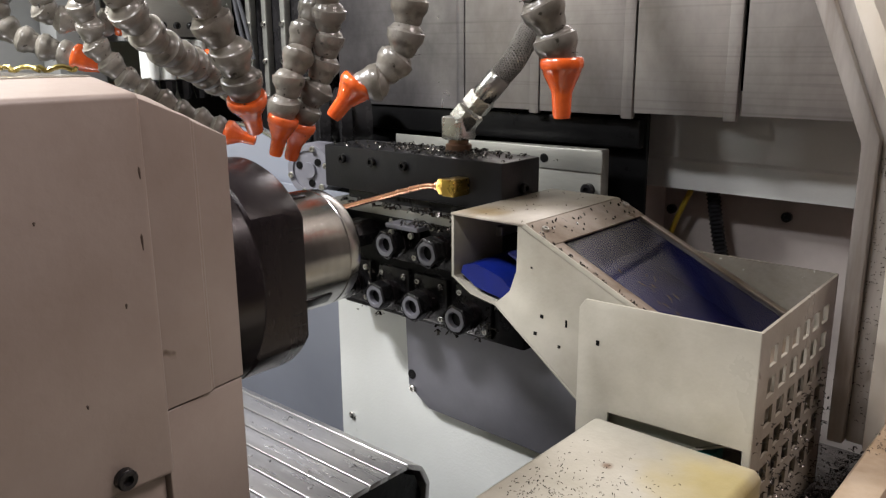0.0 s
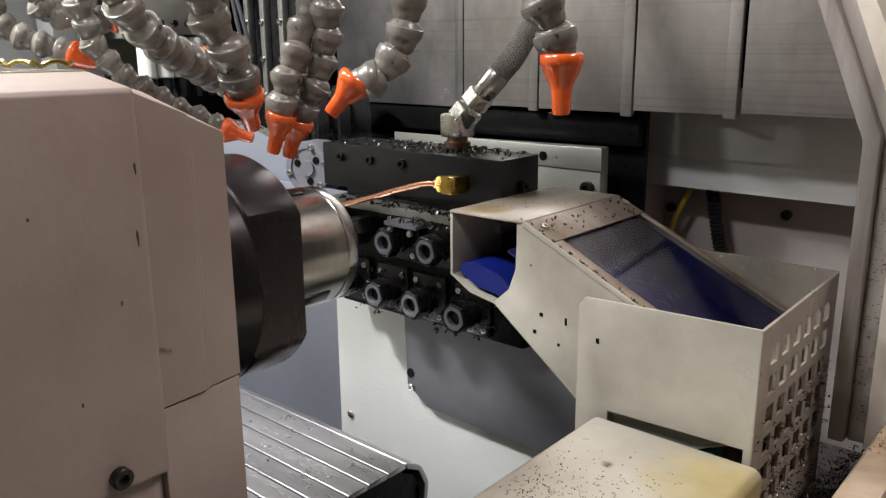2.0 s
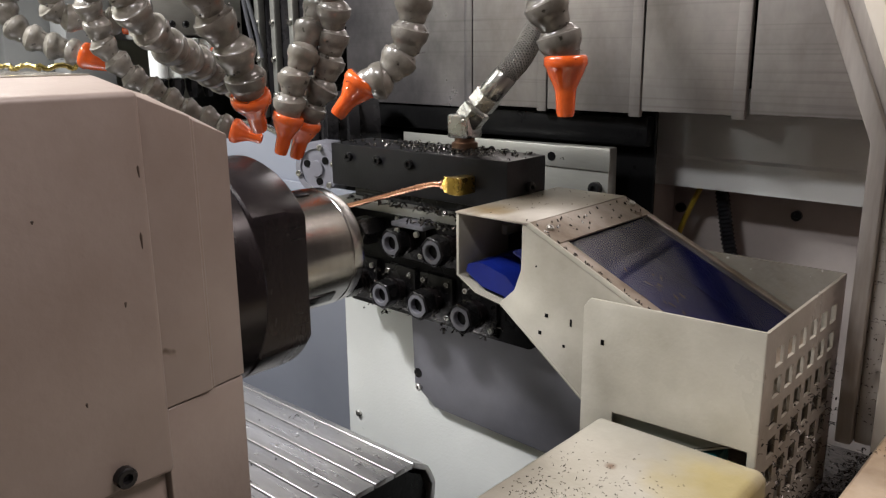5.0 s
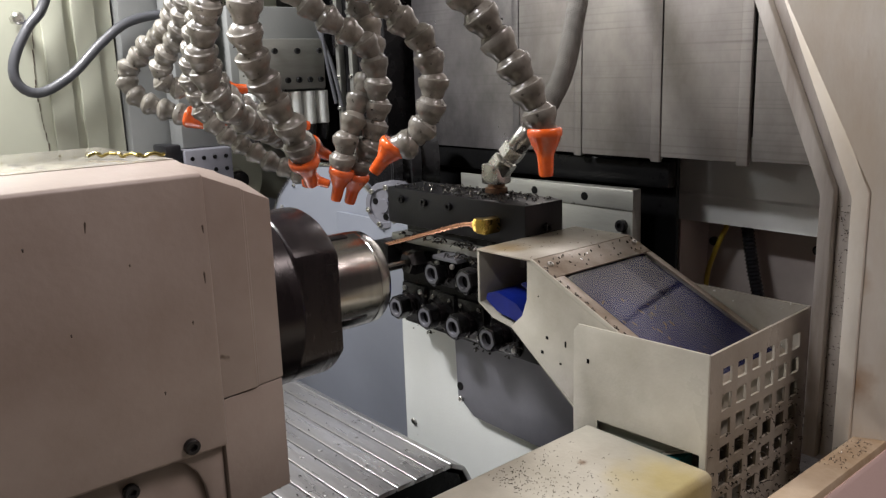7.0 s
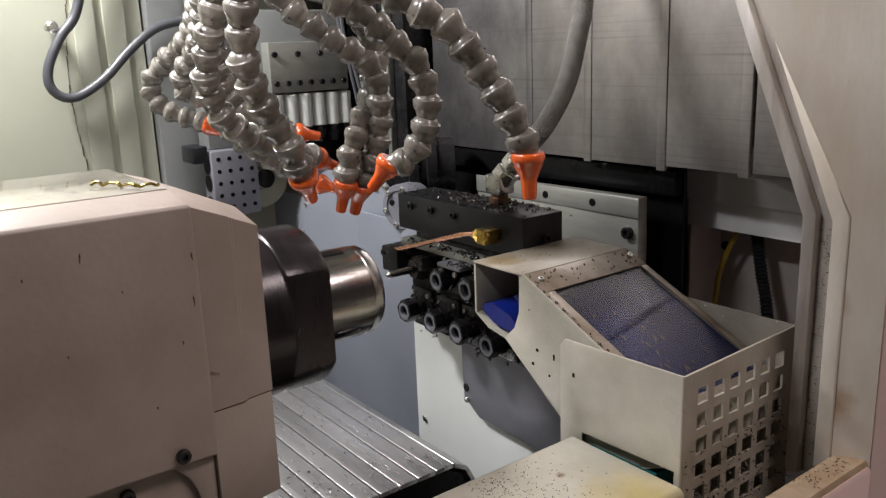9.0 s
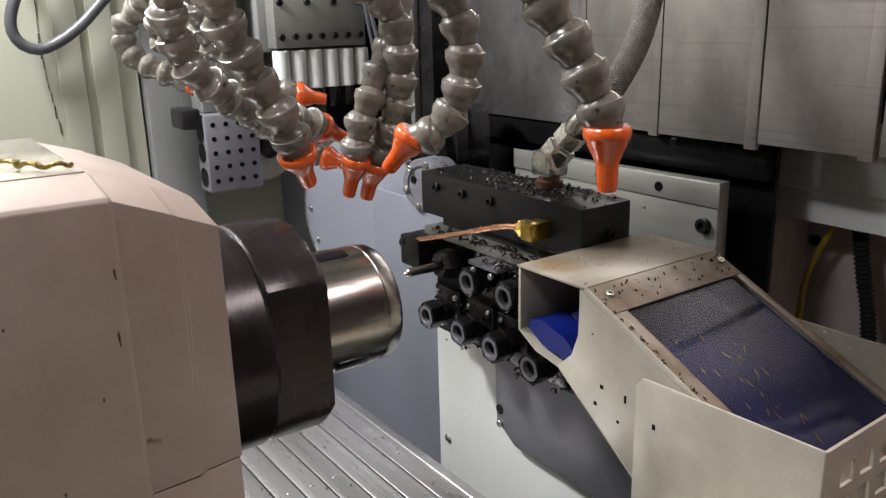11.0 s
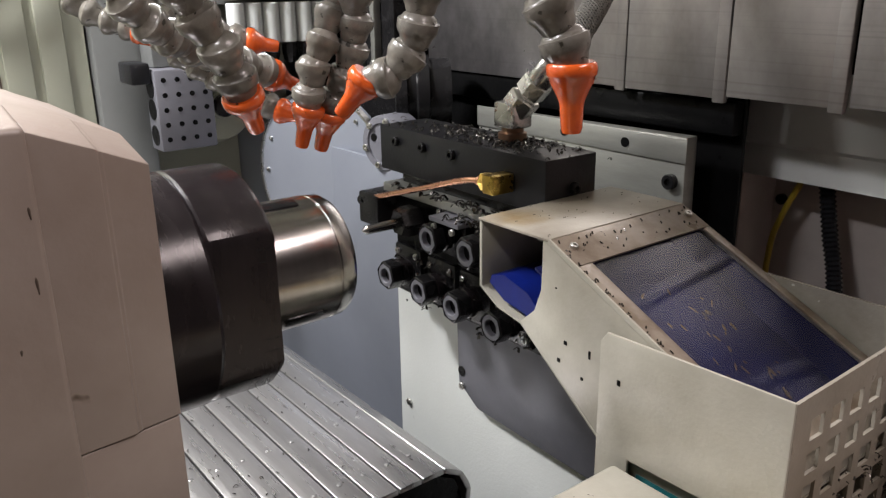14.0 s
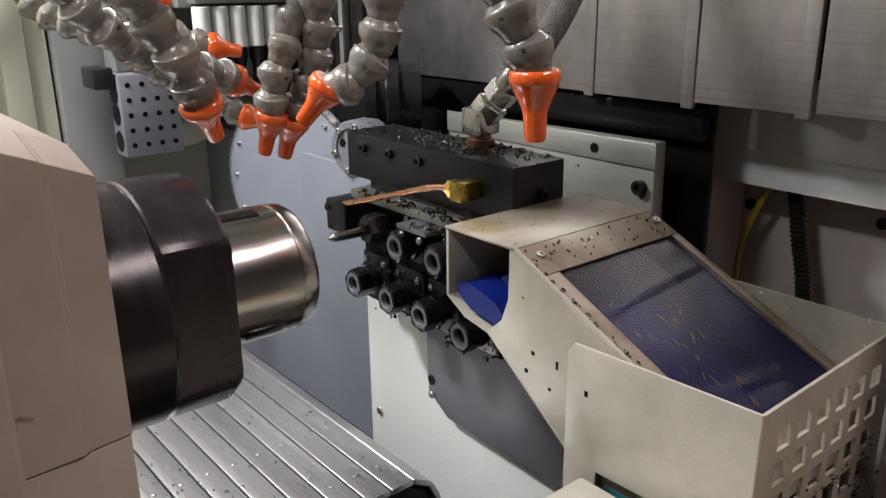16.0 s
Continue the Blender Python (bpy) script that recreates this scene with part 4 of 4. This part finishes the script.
def coolant_hose(points, r, pitch, nozzle_len, seed):
    """Points run from the nozzle tip up to the manifold."""
    r *= 1.12
    pitch *= 1.02
    if (r, pitch) not in SEG:
        SEG[(r, pitch)] = segment_mesh(r, pitch)
    g = random.Random(seed)
    line = smooth_line(points, pitch)
    t = thing("coolant_hose", tuple(points[-1]), "grey ball-jointed coolant hose with an orange nozzle, dripping oil", "coolant hose", "flexible coolant hoses")
    fine = smooth_line(points, 0.002)
    k0 = max(2, int(nozzle_len / 0.002))
    start = fine[k0]
    way0 = fine[0] - fine[min(k0 + 3, len(fine) - 1)]
    o = piece("nozzle", nozzle_mesh(r * 0.90, nozzle_len), t, frame_of(start - way0.normalized() * 0.001, way0))
    o["label"] = "orange plastic nozzle"
    rest = smooth_line([tuple(p) for p in fine[k0::6]], pitch)
    HOSE_POINTS.extend((tuple(p), r) for p in rest[:-2])
    for a, b in zip(rest, rest[1:]):
        way = (b - a).normalized() + Vector((g.uniform(-0.12, 0.12), g.uniform(-0.12, 0.12), g.uniform(-0.12, 0.12)))
        piece("segment", SEG[(r, pitch)], t, frame_of(a, way))
    return t


coolant_hose([(-0.254, 0.370, 0.452), (-0.253, 0.370, 0.479), (-0.256, 0.364, 0.500), (-0.262, 0.355, 0.522), (-0.269, 0.344, 0.541), (-0.275, 0.334, 0.560), (-0.283, 0.320, 0.576), (-0.297, 0.300, 0.591), (-0.32, 0.28, 0.604), (-0.36, 0.27, 0.628), (-0.40, 0.27, 0.67)], 0.0108, 0.0185, 0.030, 1)
coolant_hose([(-0.397, 0.333, 0.446), (-0.388, 0.341, 0.467), (-0.377, 0.351, 0.471), (-0.366, 0.362, 0.488), (-0.362, 0.364, 0.512), (-0.361, 0.362, 0.536), (-0.367, 0.350, 0.555), (-0.374, 0.336, 0.572), (-0.386, 0.318, 0.588), (-0.400, 0.295, 0.605), (-0.42, 0.28, 0.64), (-0.43, 0.27, 0.68)], 0.0106, 0.0178, 0.026, 2)
coolant_hose([(-0.486, 0.365, 0.411), (-0.474, 0.370, 0.446), (-0.462, 0.377, 0.471), (-0.454, 0.378, 0.501), (-0.449, 0.375, 0.530), (-0.450, 0.366, 0.549), (-0.457, 0.347, 0.562), (-0.464, 0.329, 0.575), (-0.471, 0.311, 0.591), (-0.477, 0.294, 0.612), (-0.48, 0.28, 0.66)], 0.0108, 0.0180, 0.027, 3)
coolant_hose([(-0.482, 0.348, 0.416), (-0.473, 0.352, 0.448), (-0.467, 0.354, 0.470), (-0.466, 0.362, 0.492), (-0.464, 0.372, 0.512), (-0.466, 0.385, 0.53), (-0.475, 0.39, 0.56), (-0.49, 0.38, 0.60), (-0.50, 0.36, 0.66)], 0.0102, 0.0175, 0.027, 4)
coolant_hose([(-0.424, 0.290, 0.441), (-0.415, 0.278, 0.465), (-0.412, 0.268, 0.485), (-0.410, 0.256, 0.505), (-0.408, 0.244, 0.525), (-0.403, 0.236, 0.545), (-0.397, 0.230, 0.567), (-0.388, 0.227, 0.589), (-0.380, 0.228, 0.62), (-0.40, 0.24, 0.67)], 0.0110, 0.0185, 0.024, 5)
coolant_hose([(-0.526, 0.373, 0.450), (-0.522, 0.345, 0.463), (-0.508, 0.315, 0.474), (-0.490, 0.285, 0.484), (-0.478, 0.262, 0.494), (-0.472, 0.241, 0.509), (-0.469, 0.231, 0.526), (-0.461, 0.227, 0.546), (-0.450, 0.227, 0.568), (-0.438, 0.228, 0.592), (-0.43, 0.235, 0.63), (-0.44, 0.25, 0.67)], 0.0106, 0.0175, 0.024, 6)
coolant_hose([(-0.572, 0.382, 0.476), (-0.579, 0.362, 0.480), (-0.584, 0.349, 0.483), (-0.589, 0.338, 0.490), (-0.594, 0.318, 0.503), (-0.594, 0.300, 0.520), (-0.585, 0.288, 0.540), (-0.570, 0.280, 0.57), (-0.55, 0.28, 0.61), (-0.53, 0.28, 0.67)], 0.0100, 0.0165, 0.022, 7)
coolant_hose([(-0.600, 0.418, 0.412), (-0.622, 0.398, 0.422), (-0.640, 0.375, 0.436), (-0.655, 0.350, 0.455), (-0.665, 0.328, 0.475), (-0.668, 0.312, 0.500), (-0.655, 0.302, 0.54), (-0.62, 0.30, 0.59), (-0.58, 0.29, 0.67)], 0.0100, 0.0165, 0.024, 10)
coolant_hose([(-0.700, 0.360, 0.468), (-0.727, 0.329, 0.484), (-0.742, 0.311, 0.493), (-0.756, 0.294, 0.500), (-0.766, 0.283, 0.512), (-0.770, 0.278, 0.528), (-0.764, 0.286, 0.544), (-0.748, 0.295, 0.557), (-0.72, 0.305, 0.572), (-0.69, 0.31, 0.60), (-0.65, 0.30, 0.64), (-0.60, 0.29, 0.68)], 0.0108, 0.0165, 0.046, 8)
coolant_hose([(-0.680, 0.375, 0.512), (-0.700, 0.335, 0.515), (-0.714, 0.310, 0.515), (-0.718, 0.297, 0.524), (-0.712, 0.294, 0.538), (-0.695, 0.300, 0.556), (-0.67, 0.305, 0.58), (-0.64, 0.30, 0.62), (-0.59, 0.29, 0.67)], 0.0106, 0.0165, 0.028, 9)

man = thing("hose_manifold", (-0.46, 0.28, 0.66), "grey steel manifold bar that carries the coolant hoses", "manifold")
part("bar", box(-0.62, -0.38, 0.235, 0.32, 0.665, 0.705, 0.003), "plate", man)
part("hanger", box(-0.50, -0.44, 0.255, 0.30, 0.7055, 0.999, 0.003), "greywall", man)

# background machinery --------------------------------------------------------
cab = thing("grey_cable", (-0.9, 0.25, 0.6), "thick grey cable looping down by the cream wall", "cable")
part("cable_jacket", tube([(-0.965, 0.295, 0.747), (-0.972, 0.265, 0.627), (-0.972, 0.24, 0.591), (-0.972, 0.222, 0.558), (-0.972, 0.218, 0.533), (-0.972, 0.229, 0.517), (-0.972, 0.25, 0.515), (-0.972, 0.286, 0.536), (-0.972, 0.325, 0.573), (-0.972, 0.364, 0.6), (-0.972, 0.418, 0.61), (-0.965, 0.478, 0.605), (-0.965, 0.538, 0.58)], 0.0062, 0.008, 14), "greyhose", cab)

tb = thing("drilled_tool_block", (-0.92, 0.43, 0.33), "grey steel tool block with rows of drilled holes", "tool block")
part("block_body", box(-0.955, -0.920, 0.398, 0.466, 0.338, 0.432, 0.003), "toolplate", tb)
part("clamp", box(-0.968, -0.925, 0.374, 0.3965, 0.416, 0.440, 0.003), "block", tb, "dark clamp")
for i in range(4):
    for j in range(5):
        part("hole", revolve([(0, 0.0030), (0.0006, 0.0030)], frame_of((-0.9200, 0.408 + 0.016 * i, 0.352 + 0.017 * j), (1, 0, 0)), 12), "dark", tb)
for z in (0.36, 0.39, 0.415):
    part("bore", revolve([(0, 0.012), (0.0006, 0.012)], frame_of((-0.937, 0.398, z - 0.004), (0, -1, 0)), 20), "dark", tb)
part("bracket", box(-0.98, -0.94, 0.405, 0.46, 0.4325, 0.999, 0.002), "greywall", tb)

valve = thing("valve_block", (-0.9, 0.57, 0.45), "grey aluminium valve block above a row of bright cylinders", "valve block")
part("upper_plate", box(-0.93, -0.905, 0.49, 0.615, 0.505, 0.575, 0.002), "plate", valve)
part("body", box(-0.98, -0.931, 0.48, 0.63, 0.50, 0.62, 0.003), "greywall", valve)
for i in range(6):
    part("cylinder", revolve([(0, 0.0095), (0.001, 0.0105), (0.046, 0.0105), (0.047, 0.0095)], frame_of((-0.915, 0.500 + 0.0222 * i, 0.455), (0, 0, 1)), 16), "column", valve, "bright cylinder")
    part("connector", revolve([(0, 0.006), (0.012, 0.0095), (0.022, 0.0095), (0.0235, 0.008)], frame_of((-0.915, 0.500 + 0.0222 * i, 0.431), (0, 0, 1)), 8), "black", valve, "black connector")
for i in range(7):
    piece("valve_screw", SCREW, valve, frame_of((-0.9052, 0.498 + 0.018 * i, 0.518), (1, 0, 0)))
    if i % 2 == 0:
        piece("valve_screw", SCREW, valve, frame_of((-0.9052, 0.498 + 0.018 * i, 0.558), (1, 0, 0)))

structure("back_column", box(-1.07, -0.93, 0.635, 0.90, 0.0, 0.999, 0.003), "dark", "black oily machine column")
rails = thing("rail_unit", (-0.86, 0.66, 0.40), "black slide unit with grey rails, screws and thin cables", "slide unit")
part("unit_body", box(-0.93, -0.80, 0.645, 0.70, 0.36, 0.99, 0.003), "black", rails)
for x in (-0.905, -0.872, -0.835):
    part("rail", box(x, x + 0.009, 0.634, 0.6445, 0.40, 0.98, 0.0015), "plate", rails)
    for k in range(7):
        piece("rail_screw", SCREW_BRIGHT, rails, frame_of((x + 0.0045, 0.634, 0.43 + 0.045 * k), (0, -1, 0)))
part("lead", tube([(-0.90, 0.62, 0.80), (-0.89, 0.60, 0.64), (-0.885, 0.605, 0.55), (-0.88, 0.615, 0.48)], 0.0028, 0.01, 8), "greyhose", rails)
part("lead", tube([(-0.93, 0.60, 0.80), (-0.905, 0.60, 0.62), (-0.88, 0.61, 0.54), (-0.87, 0.62, 0.47)], 0.0028, 0.01, 8), "greyhose", rails)

fl = thing("round_flange", (-0.70, 0.55, 0.36), "bright round steel flange with bolts and slots", "flange")
fa = frame_of((-0.700, 0.560, 0.360), (0.25, -1, 0.0))
part("disc", revolve([(-0.03, 0.030), (0, 0.030), (0.003, 0.0285), (0.003, 0.022), (0.001, 0.0215), (0.001, 0.009), (0.004, 0.0085), (0.004, 0.002)], fa, 40), "toolplate", fl)
for k in range(3):
    bm = revolve([(0, 0.0042), (0.0012, 0.0042)], fa @ Matrix.Rotation(radians(120 * k + 40), 4, "Z") @ pose(0.0145, 0, 0.0008), 14)
    part("port", bm, "dark", fl)
for k in range(6):
    a = radians(60 * k + 15)
    piece("flange_bolt", SCREW_BRIGHT, fl, fa @ Matrix.Rotation(a, 4, "Z") @ pose(0.0245, 0, 0.0028))
guard = thing("disc_guard", (-0.80, 0.57, 0.30), "blue-grey round sheet guard with a bright rim and rivets", "guard")
ga = frame_of((-0.83, 0.556, 0.30), (0.3, -1, 0.0))
part("guard_plate", revolve([(-0.01, 0.105), (0, 0.105), (0.001, 0.104)], ga, 64), "bluegrey", guard)
part("rim", revolve([(0.0, 0.102), (0.003, 0.103), (0.003, 0.106), (-0.004, 0.1065)], ga, 64, False), "bright", guard)
for k in range(14):
    piece("rivet", SCREW_SMALL, guard, ga @ Matrix.Rotation(radians(25.7 * k), 4, "Z") @ pose(0.093, 0, 0.001))
drum = thing("steel_drum", (-0.66, 0.64, 0.40), "dark ribbed steel drum behind the flange", "drum")
da = frame_of((-0.735, 0.60, 0.405), (0.55, 0.83, 0.0))
part("drum_body", revolve([(0, 0.03), (0.0, 0.040), (0.012, 0.040), (0.014, 0.036), (0.022, 0.036), (0.024, 0.042), (0.036, 0.042), (0.038, 0.038), (0.06, 0.038)], da, 40), "black", drum)

yc = thing("yellow_cable", (-0.38, 0.80, 0.2), "yellow cable hanging in the grey recess", "cable")
part("cable_jacket", tube([(-0.350, 0.800, 0.375), (-0.366, 0.800, 0.338), (-0.381, 0.800, 0.302), (-0.389, 0.800, 0.264), (-0.392, 0.80, 0.15)], 0.0030, 0.008, 10), "yellow", yc)
bc = thing("corrugated_conduit", (-0.32, 0.80, 0.2), "black corrugated conduit hanging in the recess", "conduit")
part("conduit", tube([(-0.350, 0.805, 0.385), (-0.341, 0.802, 0.34), (-0.331, 0.800, 0.295), (-0.320, 0.798, 0.25), (-0.308, 0.798, 0.13)], 0.0068, 0.0022, 14, 0.14), "rubber", bc)
for x, y, z in ((-0.4, 0.8345, 0.312), (-0.274, 0.8345, 0.319)):
    o = new("wall_bolt", SCREW)
    o.matrix_world = frame_of((x, y, z), (0, -1, 0)) @ Matrix.Scale(1.3, 4)
    tagged(o, "black socket screw in the grey recess wall", "screw")

# swarf -------------------------------------------------------------------------


def swarf(name, where, count, size, mat, label, seed, curl=True):
    """Loose chips: short bent slivers scattered by where(rng), which gives a place on a surface."""
    g = random.Random(seed)
    verts, faces = [], []
    for _ in range(count):
        p = Vector(where(g))
        a, ln, w = g.uniform(0, 6.283), size * g.uniform(0.4, 1.3), size * g.uniform(0.08, 0.16)
        rise, bend = size * g.uniform(0.0, 0.5), g.uniform(-1.5, 1.5) if curl else 0.3
        base = len(verts)
        q = p.copy()
        for k in range(4):
            side = Vector((-math.sin(a), math.cos(a), 0)) * w
            up = Vector((0, 0, rise * math.sin(k / 3 * 3.1416) + w * 0.5))
            verts += [tuple(q + side + up), tuple(q - side + up), tuple(q - side + up - Vector((0, 0, w * 0.7)))]
            q = q + Vector((math.cos(a), math.sin(a), 0)) * (ln / 3)
            a += bend * 0.6
        for k in range(3):
            i = base + 3 * k
            faces += [(i, i + 1, i + 4, i + 3), (i + 1, i + 2, i + 5, i + 4), (i + 2, i, i + 3, i + 5)]
    me = bpy.data.meshes.new(name)
    me.from_pydata(verts, [], faces)
    me.materials.append(M[mat])
    return tagged(new(name, me), label, "swarf", kind="stuff")


swarf("swarf_on_block", lambda g: (-0.468 + g.gauss(0, 0.045) if g.random() < 0.6 else -0.430 + g.gauss(0, 0.018), min(0.517, max(0.473, 0.497 + g.gauss(0, 0.014))), 0.4068), 420, 0.0052, "chips", "dark curled swarf on the coolant block", 11)
swarf("swarf_on_box", lambda g: (g.uniform(-0.236, -0.165), 0.29 + abs(g.gauss(0, 0.035)), 0.2658), 330, 0.0014, "chips", "fine dark swarf on the cream cover box", 12)
swarf("swarf_on_cover", lambda g: on_head(g.uniform(-0.42, -0.31), g.uniform(-0.2, 0.12), 0.4858), 60, 0.0025, "goldchip", "straw-coloured swarf crumbs on the spindle cover", 13)
curl = thing("swarf_curl", on_head(-0.320, 0.110, 0.487), "straw-coloured chips lying on the wet spindle cover", "metal chip")
for n, (x0, y0, way) in enumerate(((-0.345, 0.098, (0.75, 0.5)), (-0.331, 0.107, (0.8, 0.35)), (-0.318, 0.113, (0.55, 0.6)))):
    g = random.Random(70 + n)
    pts = []
    for k in range(16):
        u = k / 15
        pts.append(on_head(x0 + way[0] * 0.019 * u + g.uniform(-0.0006, 0.0006), y0 + way[1] * 0.019 * u + 0.0022 * math.sin(7 * u + n), 0.4872 + 0.0016 * abs(math.sin(9 * u + n))))
    part("chip", tube(pts, 0.0010, 0.0012, 6, 0.10), "goldchip", curl)
swarf("swarf_on_slats", lambda g: (g.uniform(-0.75, -0.45), g.uniform(0.22, 0.43), 0.1494), 90, 0.0035, "chips", "loose dark swarf on the slat cover", 14)
swarf("swarf_on_chute", lambda g: (g.uniform(-0.366, -0.309), g.uniform(0.415, 0.535), 0.3785), 30, 0.0018, "chips", "loose swarf on the parts chute", 15)
swarf("swarf_in_trough", lambda g: (g.uniform(-0.144, -0.1060), g.uniform(0.41, 0.60), 0.189 + 0.012 * g.random() ** 2), 700, 0.0042, "chips", "tangled wet swarf in the trough", 16)
swarf("swarf_on_sill", lambda g: (g.uniform(-0.102, -0.086), g.uniform(0.47, 0.525), 0.2608), 70, 0.0018, "chips", "swarf crumbs on the stained sill", 17)
swarf("swarf_on_tools", lambda g: (g.uniform(-0.54, -0.37), g.uniform(0.455, 0.468), 0.3603 if g.random() < 0.4 else g.uniform(0.262, 0.3)), 140, 0.008, "chips", "wiry swarf caught between the tool holders", 18)
swarf("swarf_on_basket", lambda g: (g.uniform(-0.1455, -0.139), g.uniform(0.41, 0.54), 0.19 + 0.095 * g.random() ** 1.6), 420, 0.0034, "chips", "wiry swarf caught in the basket's perforated side", 19)
swarf("swarf_on_door_frame", lambda g: (g.uniform(-0.1265, -0.1165), 0.5316, 0.425 - 0.18 * g.random() ** 1.2), 150, 0.0022, "chips", "black dirt and swarf in the channel of the door frame", 22)
swarf("swarf_on_cap", lambda g: (g.uniform(-0.45, -0.40), g.uniform(0.447, 0.468), 0.3520), 60, 0.007, "chips", "wiry swarf on the tool carrier", 20)



def hose_place(g):
    """A place on the skin of one of the hoses."""
    p, r = HOSE_POINTS[g.randrange(len(HOSE_POINTS))]
    d = Vector((g.gauss(0, 1), g.gauss(0, 1), g.gauss(0, 0.6))).normalized() * r * g.uniform(0.80, 0.92)
    return (p[0] + d.x, p[1] + d.y, p[2] + d.z)


swarf("swarf_on_hoses", hose_place, 900, 0.0030, "chips", "fine dark swarf stuck to the oily coolant hoses", 21)

# small things on the far wall
knob = thing("toggle_clamp", (-0.995, 0.235, 0.60), "small bright toggle clamp on the cream wall", "clamp")
part("stem", revolve([(0, 0.006), (0.022, 0.006)], frame_of((-0.994, 0.232, 0.602), (1, 0, 0)), 12), "bright", knob)
part("grip", revolve([(0, 0.005), (0.002, 0.0075), (0.006, 0.0075), (0.008, 0.005)], frame_of((-0.978, 0.232, 0.602), (1, 0, 0)), 16), "bright", knob)
house = thing("round_housing", (-1.05, 0.50, 0.38), "cream painted round housing behind the hoses", "housing")
part("housing_body", revolve([(0, 0.050), (0.07, 0.050), (0.078, 0.046), (0.080, 0.040), (0.082, 0.018), (0.090, 0.016)], frame_of((-1.08, 0.505, 0.375), (1, 0, 0)), 40), "wall", house)
part("hub", revolve([(0, 0.014), (0.008, 0.014), (0.010, 0.011)], frame_of((-0.99, 0.505, 0.375), (1, 0, 0)), 24), "black", house)
# a dried run of oil down the cream wall
run = random.Random(33)
bm = bmesh.new()
z = 0.72
while z > 0.42:
    h = run.uniform(0.003, 0.016)
    w = run.uniform(0.0003, 0.0009)
    y = 0.2535 + 0.006 * math.sin(z * 21) + run.uniform(-0.0006, 0.0006)
    add_box(bm, -0.9995, -0.9988, y - w, y + w, z - h, z, 0.0002, 1)
    z -= h + run.uniform(0.0, 0.004)
structure("enclosure_trim_oil_run", bm, "oil", "dried dark oil run on the cream enclosure wall")
